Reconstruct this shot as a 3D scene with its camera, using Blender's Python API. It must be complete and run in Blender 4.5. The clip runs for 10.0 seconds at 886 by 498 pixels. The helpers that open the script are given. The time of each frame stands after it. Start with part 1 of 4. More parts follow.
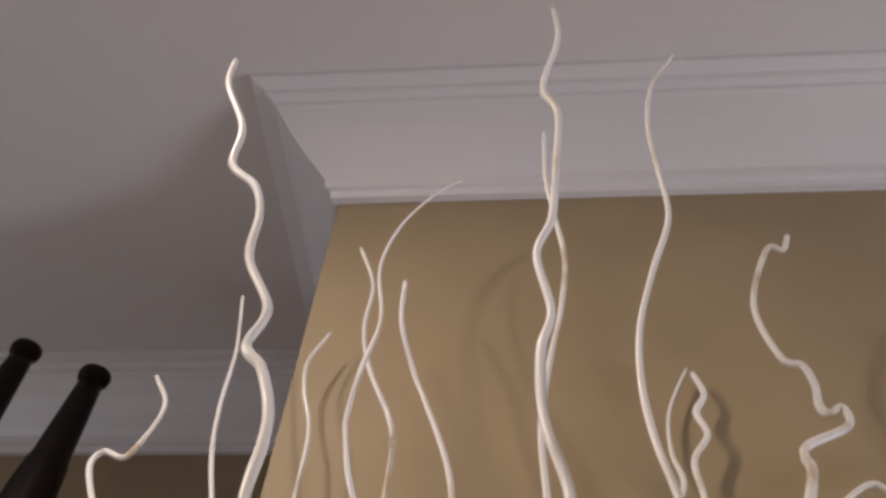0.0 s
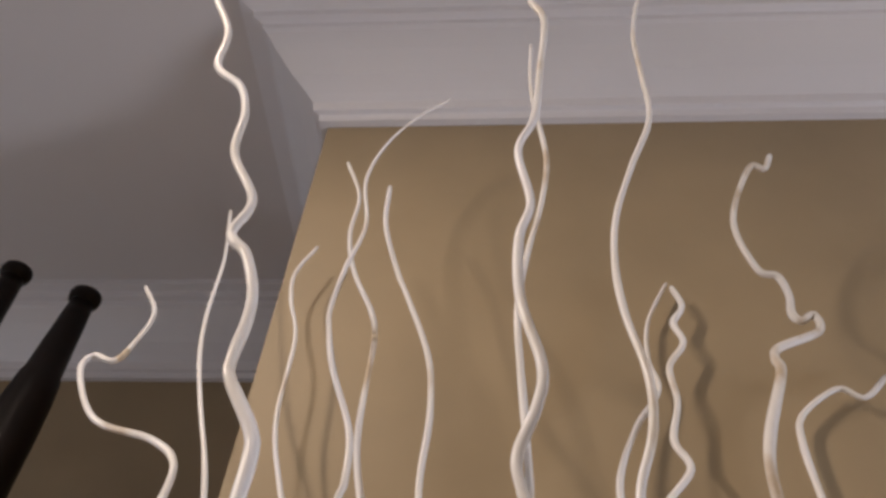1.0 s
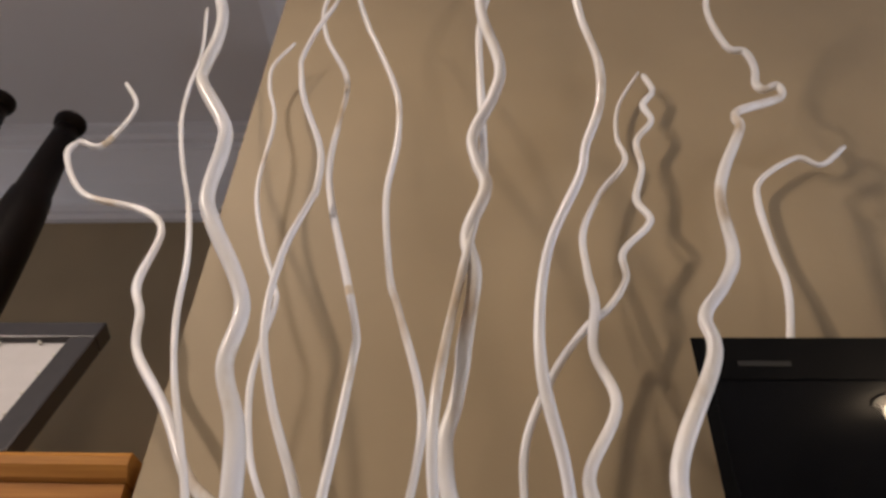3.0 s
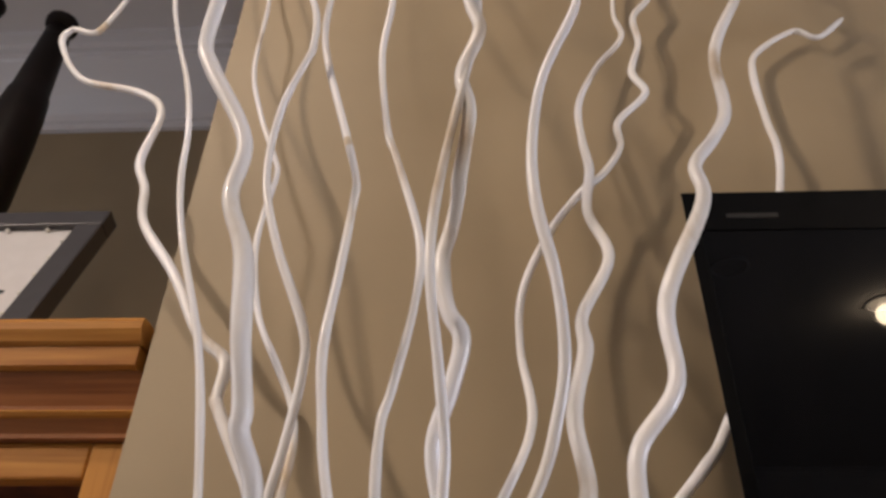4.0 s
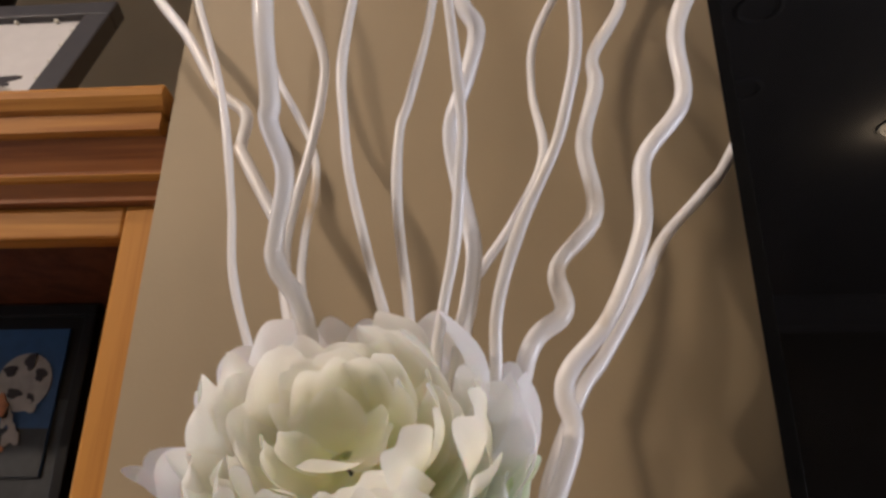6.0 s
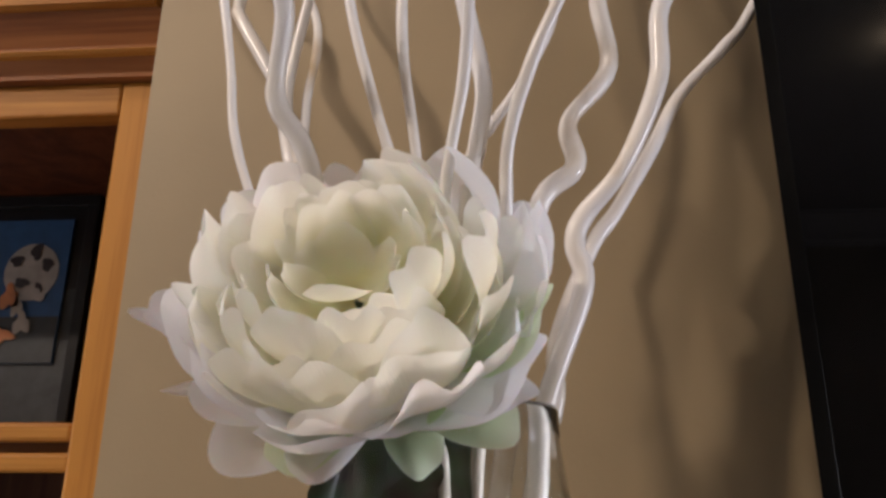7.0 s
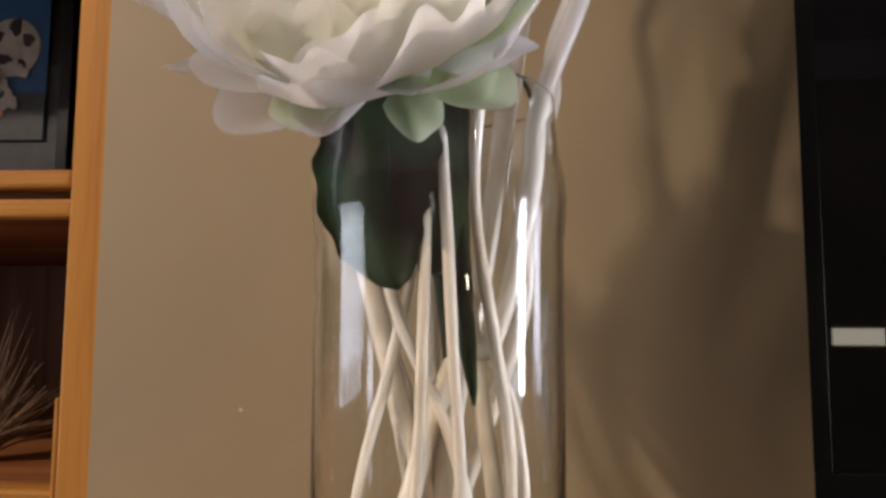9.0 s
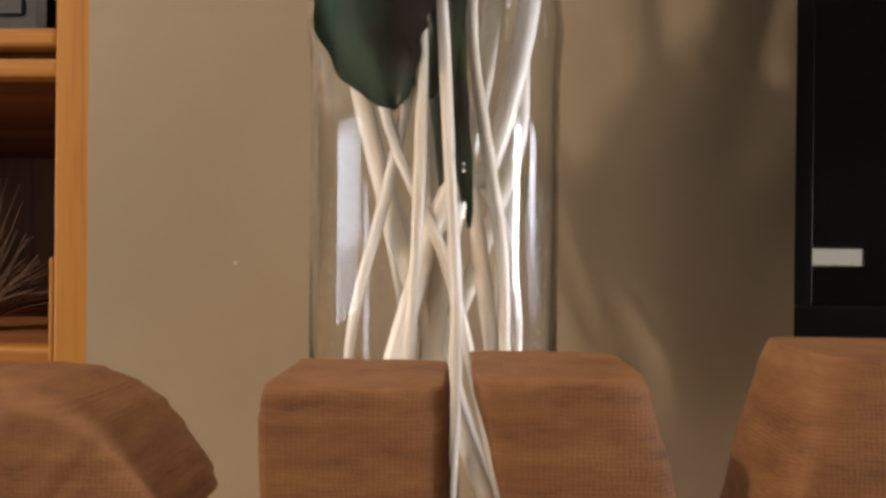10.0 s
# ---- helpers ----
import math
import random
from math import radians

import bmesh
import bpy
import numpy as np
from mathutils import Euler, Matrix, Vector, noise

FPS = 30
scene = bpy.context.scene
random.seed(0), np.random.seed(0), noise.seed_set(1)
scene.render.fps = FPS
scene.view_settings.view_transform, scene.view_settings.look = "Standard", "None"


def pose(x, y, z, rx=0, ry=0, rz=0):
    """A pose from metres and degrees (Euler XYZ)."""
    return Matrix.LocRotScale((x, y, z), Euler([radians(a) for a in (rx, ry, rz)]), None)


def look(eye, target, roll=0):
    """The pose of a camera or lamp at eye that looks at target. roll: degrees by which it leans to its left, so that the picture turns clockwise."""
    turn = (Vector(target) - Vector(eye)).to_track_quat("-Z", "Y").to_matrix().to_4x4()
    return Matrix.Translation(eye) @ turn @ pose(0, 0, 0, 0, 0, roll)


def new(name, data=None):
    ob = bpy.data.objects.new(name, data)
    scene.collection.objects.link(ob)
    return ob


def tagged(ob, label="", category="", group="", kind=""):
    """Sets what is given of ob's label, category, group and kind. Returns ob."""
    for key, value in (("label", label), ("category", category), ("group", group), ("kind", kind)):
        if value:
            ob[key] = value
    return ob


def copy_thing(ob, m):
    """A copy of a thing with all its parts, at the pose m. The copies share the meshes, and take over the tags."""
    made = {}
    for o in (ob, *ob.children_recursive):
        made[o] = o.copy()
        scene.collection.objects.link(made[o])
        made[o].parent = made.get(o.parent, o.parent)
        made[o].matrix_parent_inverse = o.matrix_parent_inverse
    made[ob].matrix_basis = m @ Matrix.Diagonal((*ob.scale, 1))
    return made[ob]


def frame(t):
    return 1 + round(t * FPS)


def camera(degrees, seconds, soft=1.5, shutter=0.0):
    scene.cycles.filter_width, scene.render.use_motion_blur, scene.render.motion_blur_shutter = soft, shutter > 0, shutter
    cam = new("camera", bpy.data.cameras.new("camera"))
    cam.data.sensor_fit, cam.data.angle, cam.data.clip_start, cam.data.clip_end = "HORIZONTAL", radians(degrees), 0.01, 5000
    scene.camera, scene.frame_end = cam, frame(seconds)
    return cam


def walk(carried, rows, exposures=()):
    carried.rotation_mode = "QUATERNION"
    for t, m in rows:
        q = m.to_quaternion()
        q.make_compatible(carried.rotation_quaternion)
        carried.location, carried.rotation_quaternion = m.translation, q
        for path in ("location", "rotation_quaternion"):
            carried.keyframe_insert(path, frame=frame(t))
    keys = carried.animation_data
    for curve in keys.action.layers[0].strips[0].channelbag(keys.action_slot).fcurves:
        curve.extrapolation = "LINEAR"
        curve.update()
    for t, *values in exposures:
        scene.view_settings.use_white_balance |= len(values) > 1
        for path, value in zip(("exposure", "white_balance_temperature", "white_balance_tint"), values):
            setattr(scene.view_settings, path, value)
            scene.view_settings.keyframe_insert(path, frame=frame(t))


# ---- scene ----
cam = camera(62.0, 10.0, soft=3.1)
# t, x, y, z in metres; yaw, pitch, roll in degrees
PATH = [
    (0, 0.0000, 0.0000, 1.6300, 6.51, 52.00, 3.90),
    (0.5, 0.0028, 0.0158, 1.6117, 5.86, 50.30, 3.73),
    (1, 0.0079, 0.0280, 1.5946, 5.26, 48.46, 3.63),
    (1.5, 0.0149, 0.0509, 1.5669, 4.97, 46.41, 3.08),
    (2, 0.0211, 0.0653, 1.5453, 4.68, 44.64, 2.82),
    (2.5, 0.0253, 0.0802, 1.5202, 4.29, 42.71, 2.74),
    (4, 0.0303, 0.1119, 1.4482, 3.83, 34.67, 1.33),
    (4.5, 0.0299, 0.1151, 1.4288, 4.07, 31.63, 1.41),
    (5, 0.0300, 0.1170, 1.4072, 4.15, 29.06, 1.42),
    (5.5, 0.0288, 0.1219, 1.3892, 4.18, 26.33, 0.86),
    (7, 0.0236, 0.1539, 1.3425, 4.75, 17.36, 0.42),
    (7.5, 0.0231, 0.1599, 1.3238, 4.88, 14.62, 0.26),
    (8, 0.0204, 0.1631, 1.3032, 4.71, 11.54, 0.54),
    (8.5, 0.0183, 0.1629, 1.2849, 4.48, 8.55, 0.27),
    (9, 0.0185, 0.1626, 1.2717, 3.71, 5.56, 0.26),
    (9.5, 0.0144, 0.1586, 1.2559, 3.01, 2.76, 0.22),
    (10, 0.0138, 0.1604, 1.2270, 2.47, -0.10, 0.62),
]
walk(cam, [(t, pose(x, y, z, 0, 0, yaw) @ pose(0, 0, 0, 90 + pitch) @ pose(0, 0, 0, 0, 0, roll)) for t, x, y, z, yaw, pitch, roll in PATH],
     exposures=[(0.0, -0.50), (1.0, -0.46), (2.5, -0.42), (4.5, -0.33), (5.5, -0.36), (7.0, -0.30), (7.6, -0.46), (8.2, -0.42), (8.8, -0.20), (9.5, 0.02), (10.0, 0.06)])

# ---- light ----
world = bpy.data.worlds.new("evening_sky")
scene.world = world
world.use_nodes = True
bg = world.node_tree.nodes["Background"]
sky = world.node_tree.nodes.new("ShaderNodeTexSky")
sky.sky_type, sky.sun_disc = "NISHITA", False
sky.sun_elevation, sky.sun_rotation = radians(35), radians(200)
world.node_tree.links.new(sky.outputs[0], bg.inputs[0])
bg.inputs[1].default_value = 0.08


def area_lamp(name, eye, target, w, h, power, colour):
    d = bpy.data.lights.new(name, "AREA")
    d.shape, d.size, d.size_y, d.energy, d.color = "RECTANGLE", w, h, power, colour
    ob = new(name, d)
    ob.matrix_world = look(eye, target)
    return ob


area_lamp("daylight_left_window", (-2.285, 0.04, 1.20), (0.5, 0.04, 1.3), 1.06, 0.62, 16, (0.80, 0.86, 1.0))
area_lamp("daylight_right_window", (3.185, -0.05, 1.20), (0.0, -0.05, 1.3), 0.36, 0.85, 64, (0.85, 0.87, 1.0))
area_lamp("daylight_slot_window", (1.88, -2.985, 1.200), (1.88, 0.0, 1.200), 0.26, 0.085, 1.7, (1.0, 0.90, 0.72))


def spot(name, at, target, power, size, colour, cone):
    d = bpy.data.lights.new(name, "SPOT")
    d.energy, d.color, d.shadow_soft_size, d.spot_size, d.spot_blend = power, colour, size, radians(cone), 0.9
    ob = new(name, d)
    ob.matrix_world = look(at, target)
    return ob


DOWNLIGHT, NEAR_DOWNLIGHT = (-1.68, -0.80, 2.70), (-0.55, -0.08, 2.70)
spot("downlight_bulb", (DOWNLIGHT[0], DOWNLIGHT[1], DOWNLIGHT[2] - 0.012), (0.05, 0.55, 1.35), 168, 0.060, (1.0, 0.83, 0.70), 58)
spot("downlight_bulb", (NEAR_DOWNLIGHT[0], NEAR_DOWNLIGHT[1], NEAR_DOWNLIGHT[2] - 0.012), (0.05, 0.60, 1.70), 24, 0.050, (1.0, 0.83, 0.70), 100)
bulb = bpy.data.lights.new("ceiling_bulb", "POINT")
bulb.energy, bulb.color, bulb.shadow_soft_size = 6, (1.0, 0.78, 0.52), 0.035
new("ceiling_bulb", bulb).location = (1.34, -1.21, 2.665)
for lx, ly in ((0.72, -0.62), (0.78, -0.98)):
    spot("room_downlight_bulb", (lx, ly, 2.69), (lx, ly, 0.0), 7, 0.02, (1.0, 0.80, 0.58), 100)


# ---- materials ----
def tree(name):
    m = bpy.data.materials.new(name)
    m.use_nodes = True
    t = m.node_tree
    return m, t, t.nodes["Principled BSDF"]


def node(t, kind, **inputs):
    n = t.nodes.new(kind)
    for key, value in inputs.items():
        n.inputs[key.replace("_", " ")].default_value = value
    return n


def coords(t, scale=(1, 1, 1), turn=(0, 0, 0)):
    c = t.nodes.new("ShaderNodeTexCoord")
    m = node(t, "ShaderNodeMapping", Scale=scale, Rotation=turn)
    t.links.new(c.outputs["Object"], m.inputs["Vector"])
    return m.outputs[0]


def ramp(t, fac, stops):
    r = t.nodes.new("ShaderNodeValToRGB")
    el = r.color_ramp.elements
    while len(el) < len(stops):
        el.new(0.5)
    for e, (at, c) in zip(el, stops):
        e.position, e.color = at, (*c, 1)
    t.links.new(fac, r.inputs[0])
    return r.outputs[0]


def bump(t, bsdf, height, strength, distance):
    b = node(t, "ShaderNodeBump", Strength=strength, Distance=distance)
    t.links.new(height, b.inputs["Height"])
    t.links.new(b.outputs[0], bsdf.inputs["Normal"])


def paint(name, colour, vary=0.08, rough=0.6, grain=900, relief=0.15, blotch=2.0):
    """Painted plaster: broad patches and a fine roller texture."""
    m, t, b = tree(name)
    c = coords(t)
    n1 = node(t, "ShaderNodeTexNoise", Scale=blotch, Detail=4.0)
    t.links.new(c, n1.inputs["Vector"])
    lo, hi = [v * (1 - vary) for v in colour], [min(1, v * (1 + vary)) for v in colour]
    t.links.new(ramp(t, n1.outputs[0], [(0.3, lo), (0.7, hi)]), b.inputs["Base Color"])
    n2 = node(t, "ShaderNodeTexNoise", Scale=grain, Detail=2.0)
    t.links.new(c, n2.inputs["Vector"])
    bump(t, b, n2.outputs[0], relief, 0.001)
    b.inputs["Roughness"].default_value = rough
    return m


def wood(name, dark, light, rough=0.55, along="X", scale=1.0, coat=0.0):
    """Straight-grained board: long streaks and fine pores along one axis."""
    m, t, b = tree(name)
    s = {"X": (0.6, 14, 14), "Y": (14, 0.6, 14), "Z": (14, 14, 0.6)}[along]
    c = coords(t, [v * scale for v in s])
    n1 = node(t, "ShaderNodeTexNoise", Scale=2.2, Detail=6.0, Distortion=0.8)
    t.links.new(c, n1.inputs["Vector"])
    c2 = coords(t, [v * scale * 7 for v in s])
    n2 = node(t, "ShaderNodeTexNoise", Scale=3.0, Detail=3.0)
    t.links.new(c2, n2.inputs["Vector"])
    mix = t.nodes.new("ShaderNodeMath")
    mix.operation = "MULTIPLY_ADD"
    mix.inputs[1].default_value = 0.35
    t.links.new(n2.outputs[0], mix.inputs[0])
    t.links.new(n1.outputs[0], mix.inputs[2])
    mid = [(a + c_) / 2 for a, c_ in zip(dark, light)]
    t.links.new(ramp(t, mix.outputs[0], [(0.48, dark), (0.64, mid), (0.80, light)]), b.inputs["Base Color"])
    bump(t, b, mix.outputs[0], 0.15, 0.001)
    b.inputs["Roughness"].default_value, b.inputs["Coat Weight"].default_value, b.inputs["Coat Roughness"].default_value = rough, coat, 0.45
    b.inputs["Specular IOR Level"].default_value = 0.2
    return m


def plain(name, colour, rough=0.5, metal=0.0, spec=0.5, vary=0.12, scale=60.0):
    m, t, b = tree(name)
    n = node(t, "ShaderNodeTexNoise", Scale=scale, Detail=4.0)
    t.links.new(coords(t), n.inputs["Vector"])
    lo, hi = [v * (1 - vary) for v in colour], [min(1, v * (1 + vary)) for v in colour]
    t.links.new(ramp(t, n.outputs[0], [(0.3, lo), (0.7, hi)]), b.inputs["Base Color"])
    b.inputs["Roughness"].default_value, b.inputs["Metallic"].default_value = rough, metal
    b.inputs["Specular IOR Level"].default_value = spec
    return m


WALL = paint("tan_wall_paint", (0.365, 0.278, 0.166), vary=0.08, rough=0.55, grain=260, relief=0.14, blotch=5.0)
WALL_ROOM = paint("room_wall_paint", (0.45, 0.38, 0.27), vary=0.05)
CEILING = paint("ceiling_paint", (0.80, 0.765, 0.76), vary=0.03, rough=0.8)
TRIM = paint("white_trim_paint", (0.86, 0.84, 0.86), vary=0.03, rough=0.4, relief=0.05)
# the floor is out of view; its pale colour is added for upward bounce
FLOOR = paint("pale_bounce_floor", (0.50, 0.44, 0.38), vary=0.10, rough=0.95, grain=600, relief=0.8, blotch=9.0)
OAK = wood("honey_oak", (0.30, 0.108, 0.017), (0.56, 0.262, 0.056), coat=0.02)
OAK_UP = wood("honey_oak_upright", (0.30, 0.108, 0.017), (0.54, 0.245, 0.052), along="Z", coat=0.02)
# red oak with shade below cornice and shelf edges put into the colour
OAK_FRIEZE = wood("red_oak_painted_shade", (0.17, 0.055, 0.018), (0.36, 0.14, 0.045), coat=0.02)
# oak darkened in its colour, standing in for the shade inside the bookcase
OAK_IN = wood("inner_oak_painted_shade", (0.085, 0.028, 0.011), (0.17, 0.060, 0.024), rough=0.5, along="Z")
BLACK = plain("black_gloss_plastic", (0.003, 0.003, 0.0033), rough=0.3, spec=0.08)
BLACK_SATIN = plain("black_satin_plastic", (0.012, 0.012, 0.013), rough=0.35)
SCREEN = plain("dark_screen_glass", (0.002, 0.002, 0.0025), rough=0.02, spec=0.14, vary=0.0)
LOGO = plain("grey_badge", (0.035, 0.033, 0.031), rough=0.3, metal=0.5)
CLAY = plain("dark_brown_glaze", (0.010, 0.005, 0.0035), rough=0.45, spec=0.2, vary=0.4, scale=18)
FRAME_GREY = plain("charcoal_frame_lacquer", (0.045, 0.042, 0.046), rough=0.35)
FRAME_BLACK = plain("black_frame_lacquer", (0.008, 0.008, 0.009), rough=0.3)
MAT_WHITE = plain("white_mat_board", (0.62, 0.60, 0.60), rough=0.8, vary=0.03)
MAT_DARK = plain("charcoal_mat_board", (0.030, 0.033, 0.034), rough=0.5, vary=0.3)
BLUE = plain("blue_print", (0.025, 0.085, 0.21), rough=0.4)
DISC = plain("pale_print", (0.38, 0.355, 0.32), rough=0.4, vary=0.2)
INK = plain("dark_print", (0.03, 0.025, 0.03), rough=0.4)
RUST = plain("orange_print", (0.50, 0.20, 0.08), rough=0.4, vary=0.3)
PEARL = plain("pearl_stud", (0.75, 0.73, 0.66), rough=0.15)
BARE = plain("bare_tan_wood", (0.66, 0.55, 0.40), rough=0.5, vary=0.25, scale=120)
STRAW = plain("dry_straw", (0.19, 0.105, 0.055), rough=0.7, vary=0.4, scale=300)
TWINE = plain("dark_twine", (0.08, 0.05, 0.03), rough=0.9)


def bark_material():
    """White-painted willow: cream showing through in bands and patches."""
    m, t, b = tree("white_painted_willow")
    n = node(t, "ShaderNodeTexNoise", Scale=22.0, Detail=5.0)
    t.links.new(coords(t, (1, 1, 0.5)), n.inputs["Vector"])
    paint_col = ramp(t, n.outputs[0], [(0.27, (0.52, 0.39, 0.24)), (0.41, (0.85, 0.81, 0.76)), (0.66, (0.91, 0.895, 0.91))])
    low_col = ramp(t, n.outputs[0], [(0.30, (0.50, 0.38, 0.24)), (0.46, (0.66, 0.58, 0.46)), (0.70, (0.74, 0.68, 0.60))])
    # the lowest stretch is cream, its colour darkened further to stand for dimmer light
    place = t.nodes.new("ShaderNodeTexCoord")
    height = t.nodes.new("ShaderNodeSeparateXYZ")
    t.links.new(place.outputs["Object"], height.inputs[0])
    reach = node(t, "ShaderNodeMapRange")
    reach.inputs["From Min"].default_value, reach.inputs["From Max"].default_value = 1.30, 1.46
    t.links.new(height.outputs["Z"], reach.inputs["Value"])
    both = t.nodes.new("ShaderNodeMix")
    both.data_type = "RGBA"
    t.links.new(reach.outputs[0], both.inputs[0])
    t.links.new(low_col, both.inputs[6])
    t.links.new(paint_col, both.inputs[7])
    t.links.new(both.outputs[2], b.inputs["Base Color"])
    n2 = node(t, "ShaderNodeTexNoise", Scale=260.0, Detail=3.0)
    t.links.new(coords(t, (1, 1, 0.15)), n2.inputs["Vector"])
    bump(t, b, n2.outputs[0], 0.25, 0.0006)
    b.inputs["Roughness"].default_value = 0.25
    return m


def petal_material(name, inner, outer, split):
    """Silk petal: colour runs from its foot to its rim, thin enough to glow."""
    m, t, b = tree(name)
    uv = t.nodes.new("ShaderNodeUVMap")
    sep = t.nodes.new("ShaderNodeSeparateXYZ")
    t.links.new(uv.outputs[0], sep.inputs[0])
    col = ramp(t, sep.outputs["Y"], [(0.0, inner), (split, [(a + c) / 2 for a, c in zip(inner, outer)]), (1.0, outer)])
    t.links.new(col, b.inputs["Base Color"])
    wave = node(t, "ShaderNodeTexNoise", Scale=6.0, Detail=4.0)
    mp = node(t, "ShaderNodeMapping", Scale=(14, 1.2, 1))
    t.links.new(uv.outputs[0], mp.inputs[0])
    t.links.new(mp.outputs[0], wave.inputs["Vector"])
    bump(t, b, wave.outputs[0], 0.6, 0.0009)
    b.inputs["Roughness"].default_value = 0.55
    tr = t.nodes.new("ShaderNodeBsdfTranslucent")
    t.links.new(col, tr.inputs[0])
    b.inputs["Subsurface Weight"].default_value, b.inputs["Subsurface Scale"].default_value = 0.35, 0.006
    mix = node(t, "ShaderNodeMixShader", Fac=0.74)
    t.links.new(b.outputs[0], mix.inputs[1])
    t.links.new(tr.outputs[0], mix.inputs[2])
    t.links.new(mix.outputs[0], t.nodes["Material Output"].inputs[0])
    return m


def leaf_material():
    m, t, b = tree("dark_silk_leaf")
    n = node(t, "ShaderNodeTexNoise", Scale=28.0, Detail=4.0)
    t.links.new(coords(t), n.inputs["Vector"])
    t.links.new(ramp(t, n.outputs[0], [(0.36, (0.035, 0.016, 0.014)), (0.5, (0.028, 0.055, 0.020)), (0.72, (0.055, 0.095, 0.032))]), b.inputs["Base Color"])
    b.inputs["Roughness"].default_value = 0.4
    return m


def glass_material():
    m, t, b = tree("clear_glass")
    b.inputs["Base Color"].default_value = (0.97, 0.985, 0.98, 1)
    b.inputs["Transmission Weight"].default_value, b.inputs["Roughness"].default_value, b.inputs["IOR"].default_value = 1.0, 0.0, 1.45
    return m


def cloth_material():
    """Brown woven ribbon: crossing threads, soft creases and worn lighter folds."""
    m, t, b = tree("brown_woven_ribbon")
    c = coords(t)
    n = node(t, "ShaderNodeTexNoise", Scale=38.0, Detail=7.0, Roughness=0.65)
    t.links.new(coords(t, (0.9, 0.9, 3.2)), n.inputs["Vector"])
    t.links.new(ramp(t, n.outputs[0], [(0.28, (0.125, 0.048, 0.015)), (0.42, (0.215, 0.090, 0.028)), (0.60, (0.268, 0.118, 0.037)), (0.78, (0.35, 0.170, 0.058))]), b.inputs["Base Color"])
    height = n.outputs[0]
    for direction, scale, weight in (("Z", 230.0, 0.07), ("X", 190.0, 0.11)):
        w = node(t, "ShaderNodeTexWave", Scale=scale, Distortion=5.0, Detail=3.0)
        w.bands_direction = direction
        t.links.new(c, w.inputs["Vector"])
        add = t.nodes.new("ShaderNodeMath")
        add.operation = "MULTIPLY_ADD"
        add.inputs[1].default_value = weight
        t.links.new(w.outputs[1], add.inputs[0])
        t.links.new(height, add.inputs[2])
        height = add.outputs[0]
    bump(t, b, height, 0.8, 0.0011)
    b.inputs["Roughness"].default_value = 0.8
    return m


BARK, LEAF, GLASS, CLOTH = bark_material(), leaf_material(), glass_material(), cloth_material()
PETAL = petal_material("cream_white_petal", (0.95, 0.95, 0.78), (0.96, 0.955, 0.99), 0.22)
PETAL_IN = petal_material("cream_heart_petal", (0.93, 0.92, 0.60), (0.97, 0.965, 0.93), 0.30)
PETAL_GREEN = petal_material("green_white_petal", (0.58, 0.72, 0.34), (0.84, 0.91, 0.70), 0.7)


# ---- building helpers ----
def mesh_of(name, bm, material, smooth=False):
    bmesh.ops.recalc_face_normals(bm, faces=bm.faces)
    me = bpy.data.meshes.new(name)
    bm.to_mesh(me)
    bm.free()
    me.materials.append(material)
    if smooth:
        for p in me.polygons:
            p.use_smooth = True
    return me


def part(name, bm, material, parent=None, label="", smooth=False):
    ob = new(name, mesh_of(name, bm, material, smooth))
    if parent:
        ob.parent = parent
        ob.matrix_parent_inverse = parent.matrix_world.inverted()
    return tagged(ob, label) if label else ob


def thing(name, at, label, category, group="", kind=""):
    ob = new(name)
    ob.empty_display_size = 0.05
    ob.matrix_world = Matrix.Translation(at)
    return tagged(ob, label, category, group, kind)


def structure(name, bm, material, label, category, smooth=False):
    return tagged(part(name, bm, material, None, "", smooth), label, category, "", "structure")


def box(x0, x1, y0, y1, z0, z1, bevel=0.0, bm=None):
    bm = bm or bmesh.new()
    made = bmesh.ops.create_cube(bm, size=1)["verts"]
    for v in made:
        v.co = Vector((x0 if v.co.x < 0 else x1, y0 if v.co.y < 0 else y1, z0 if v.co.z < 0 else z1))
    if bevel:
        edges = list({e for v in made for e in v.link_edges})
        bmesh.ops.bevel(bm, geom=edges, offset=bevel, segments=2, affect="EDGES", profile=0.5)
    return bm


def extrude_x(profile, x0, x1, mitre0=0.0, mitre1=0.0, y_ref=0.0):
    """A moulding along x from a closed (y, z) profile; mitre runs an end out with the profile's distance from y_ref."""
    bm = bmesh.new()
    a = [bm.verts.new((x0 - mitre0 * (y_ref - y), y, z)) for y, z in profile]
    b = [bm.verts.new((x1 + mitre1 * (y_ref - y), y, z)) for y, z in profile]
    n = len(profile)
    for i in range(n):
        bm.faces.new((a[i], a[(i + 1) % n], b[(i + 1) % n], b[i]))
    bm.faces.new(a)
    bm.faces.new(b)
    return bm


def lathe(profile, steps=48, centre=(0, 0, 0), closed=False):
    """Turned (r, z) profile round an upright axis."""
    bm = bmesh.new()
    rings = []
    for r, z in profile:
        if r < 1e-6:
            rings.append([bm.verts.new((centre[0], centre[1], centre[2] + z))])
        else:
            rings.append([bm.verts.new((centre[0] + r * math.cos(2 * math.pi * k / steps), centre[1] + r * math.sin(2 * math.pi * k / steps), centre[2] + z)) for k in range(steps)])
    pairs = list(zip(rings, rings[1:])) + ([(rings[-1], rings[0])] if closed else [])
    for a, b in pairs:
        for k in range(steps):
            j = (k + 1) % steps
            if len(a) == 1 and len(b) > 1:
                bm.faces.new((a[0], b[k], b[j]))
            elif len(b) == 1 and len(a) > 1:
                bm.faces.new((a[k], b[0], a[j]))
            elif len(a) > 1:
                bm.faces.new((a[k], b[k], b[j], a[j]))
    return bm


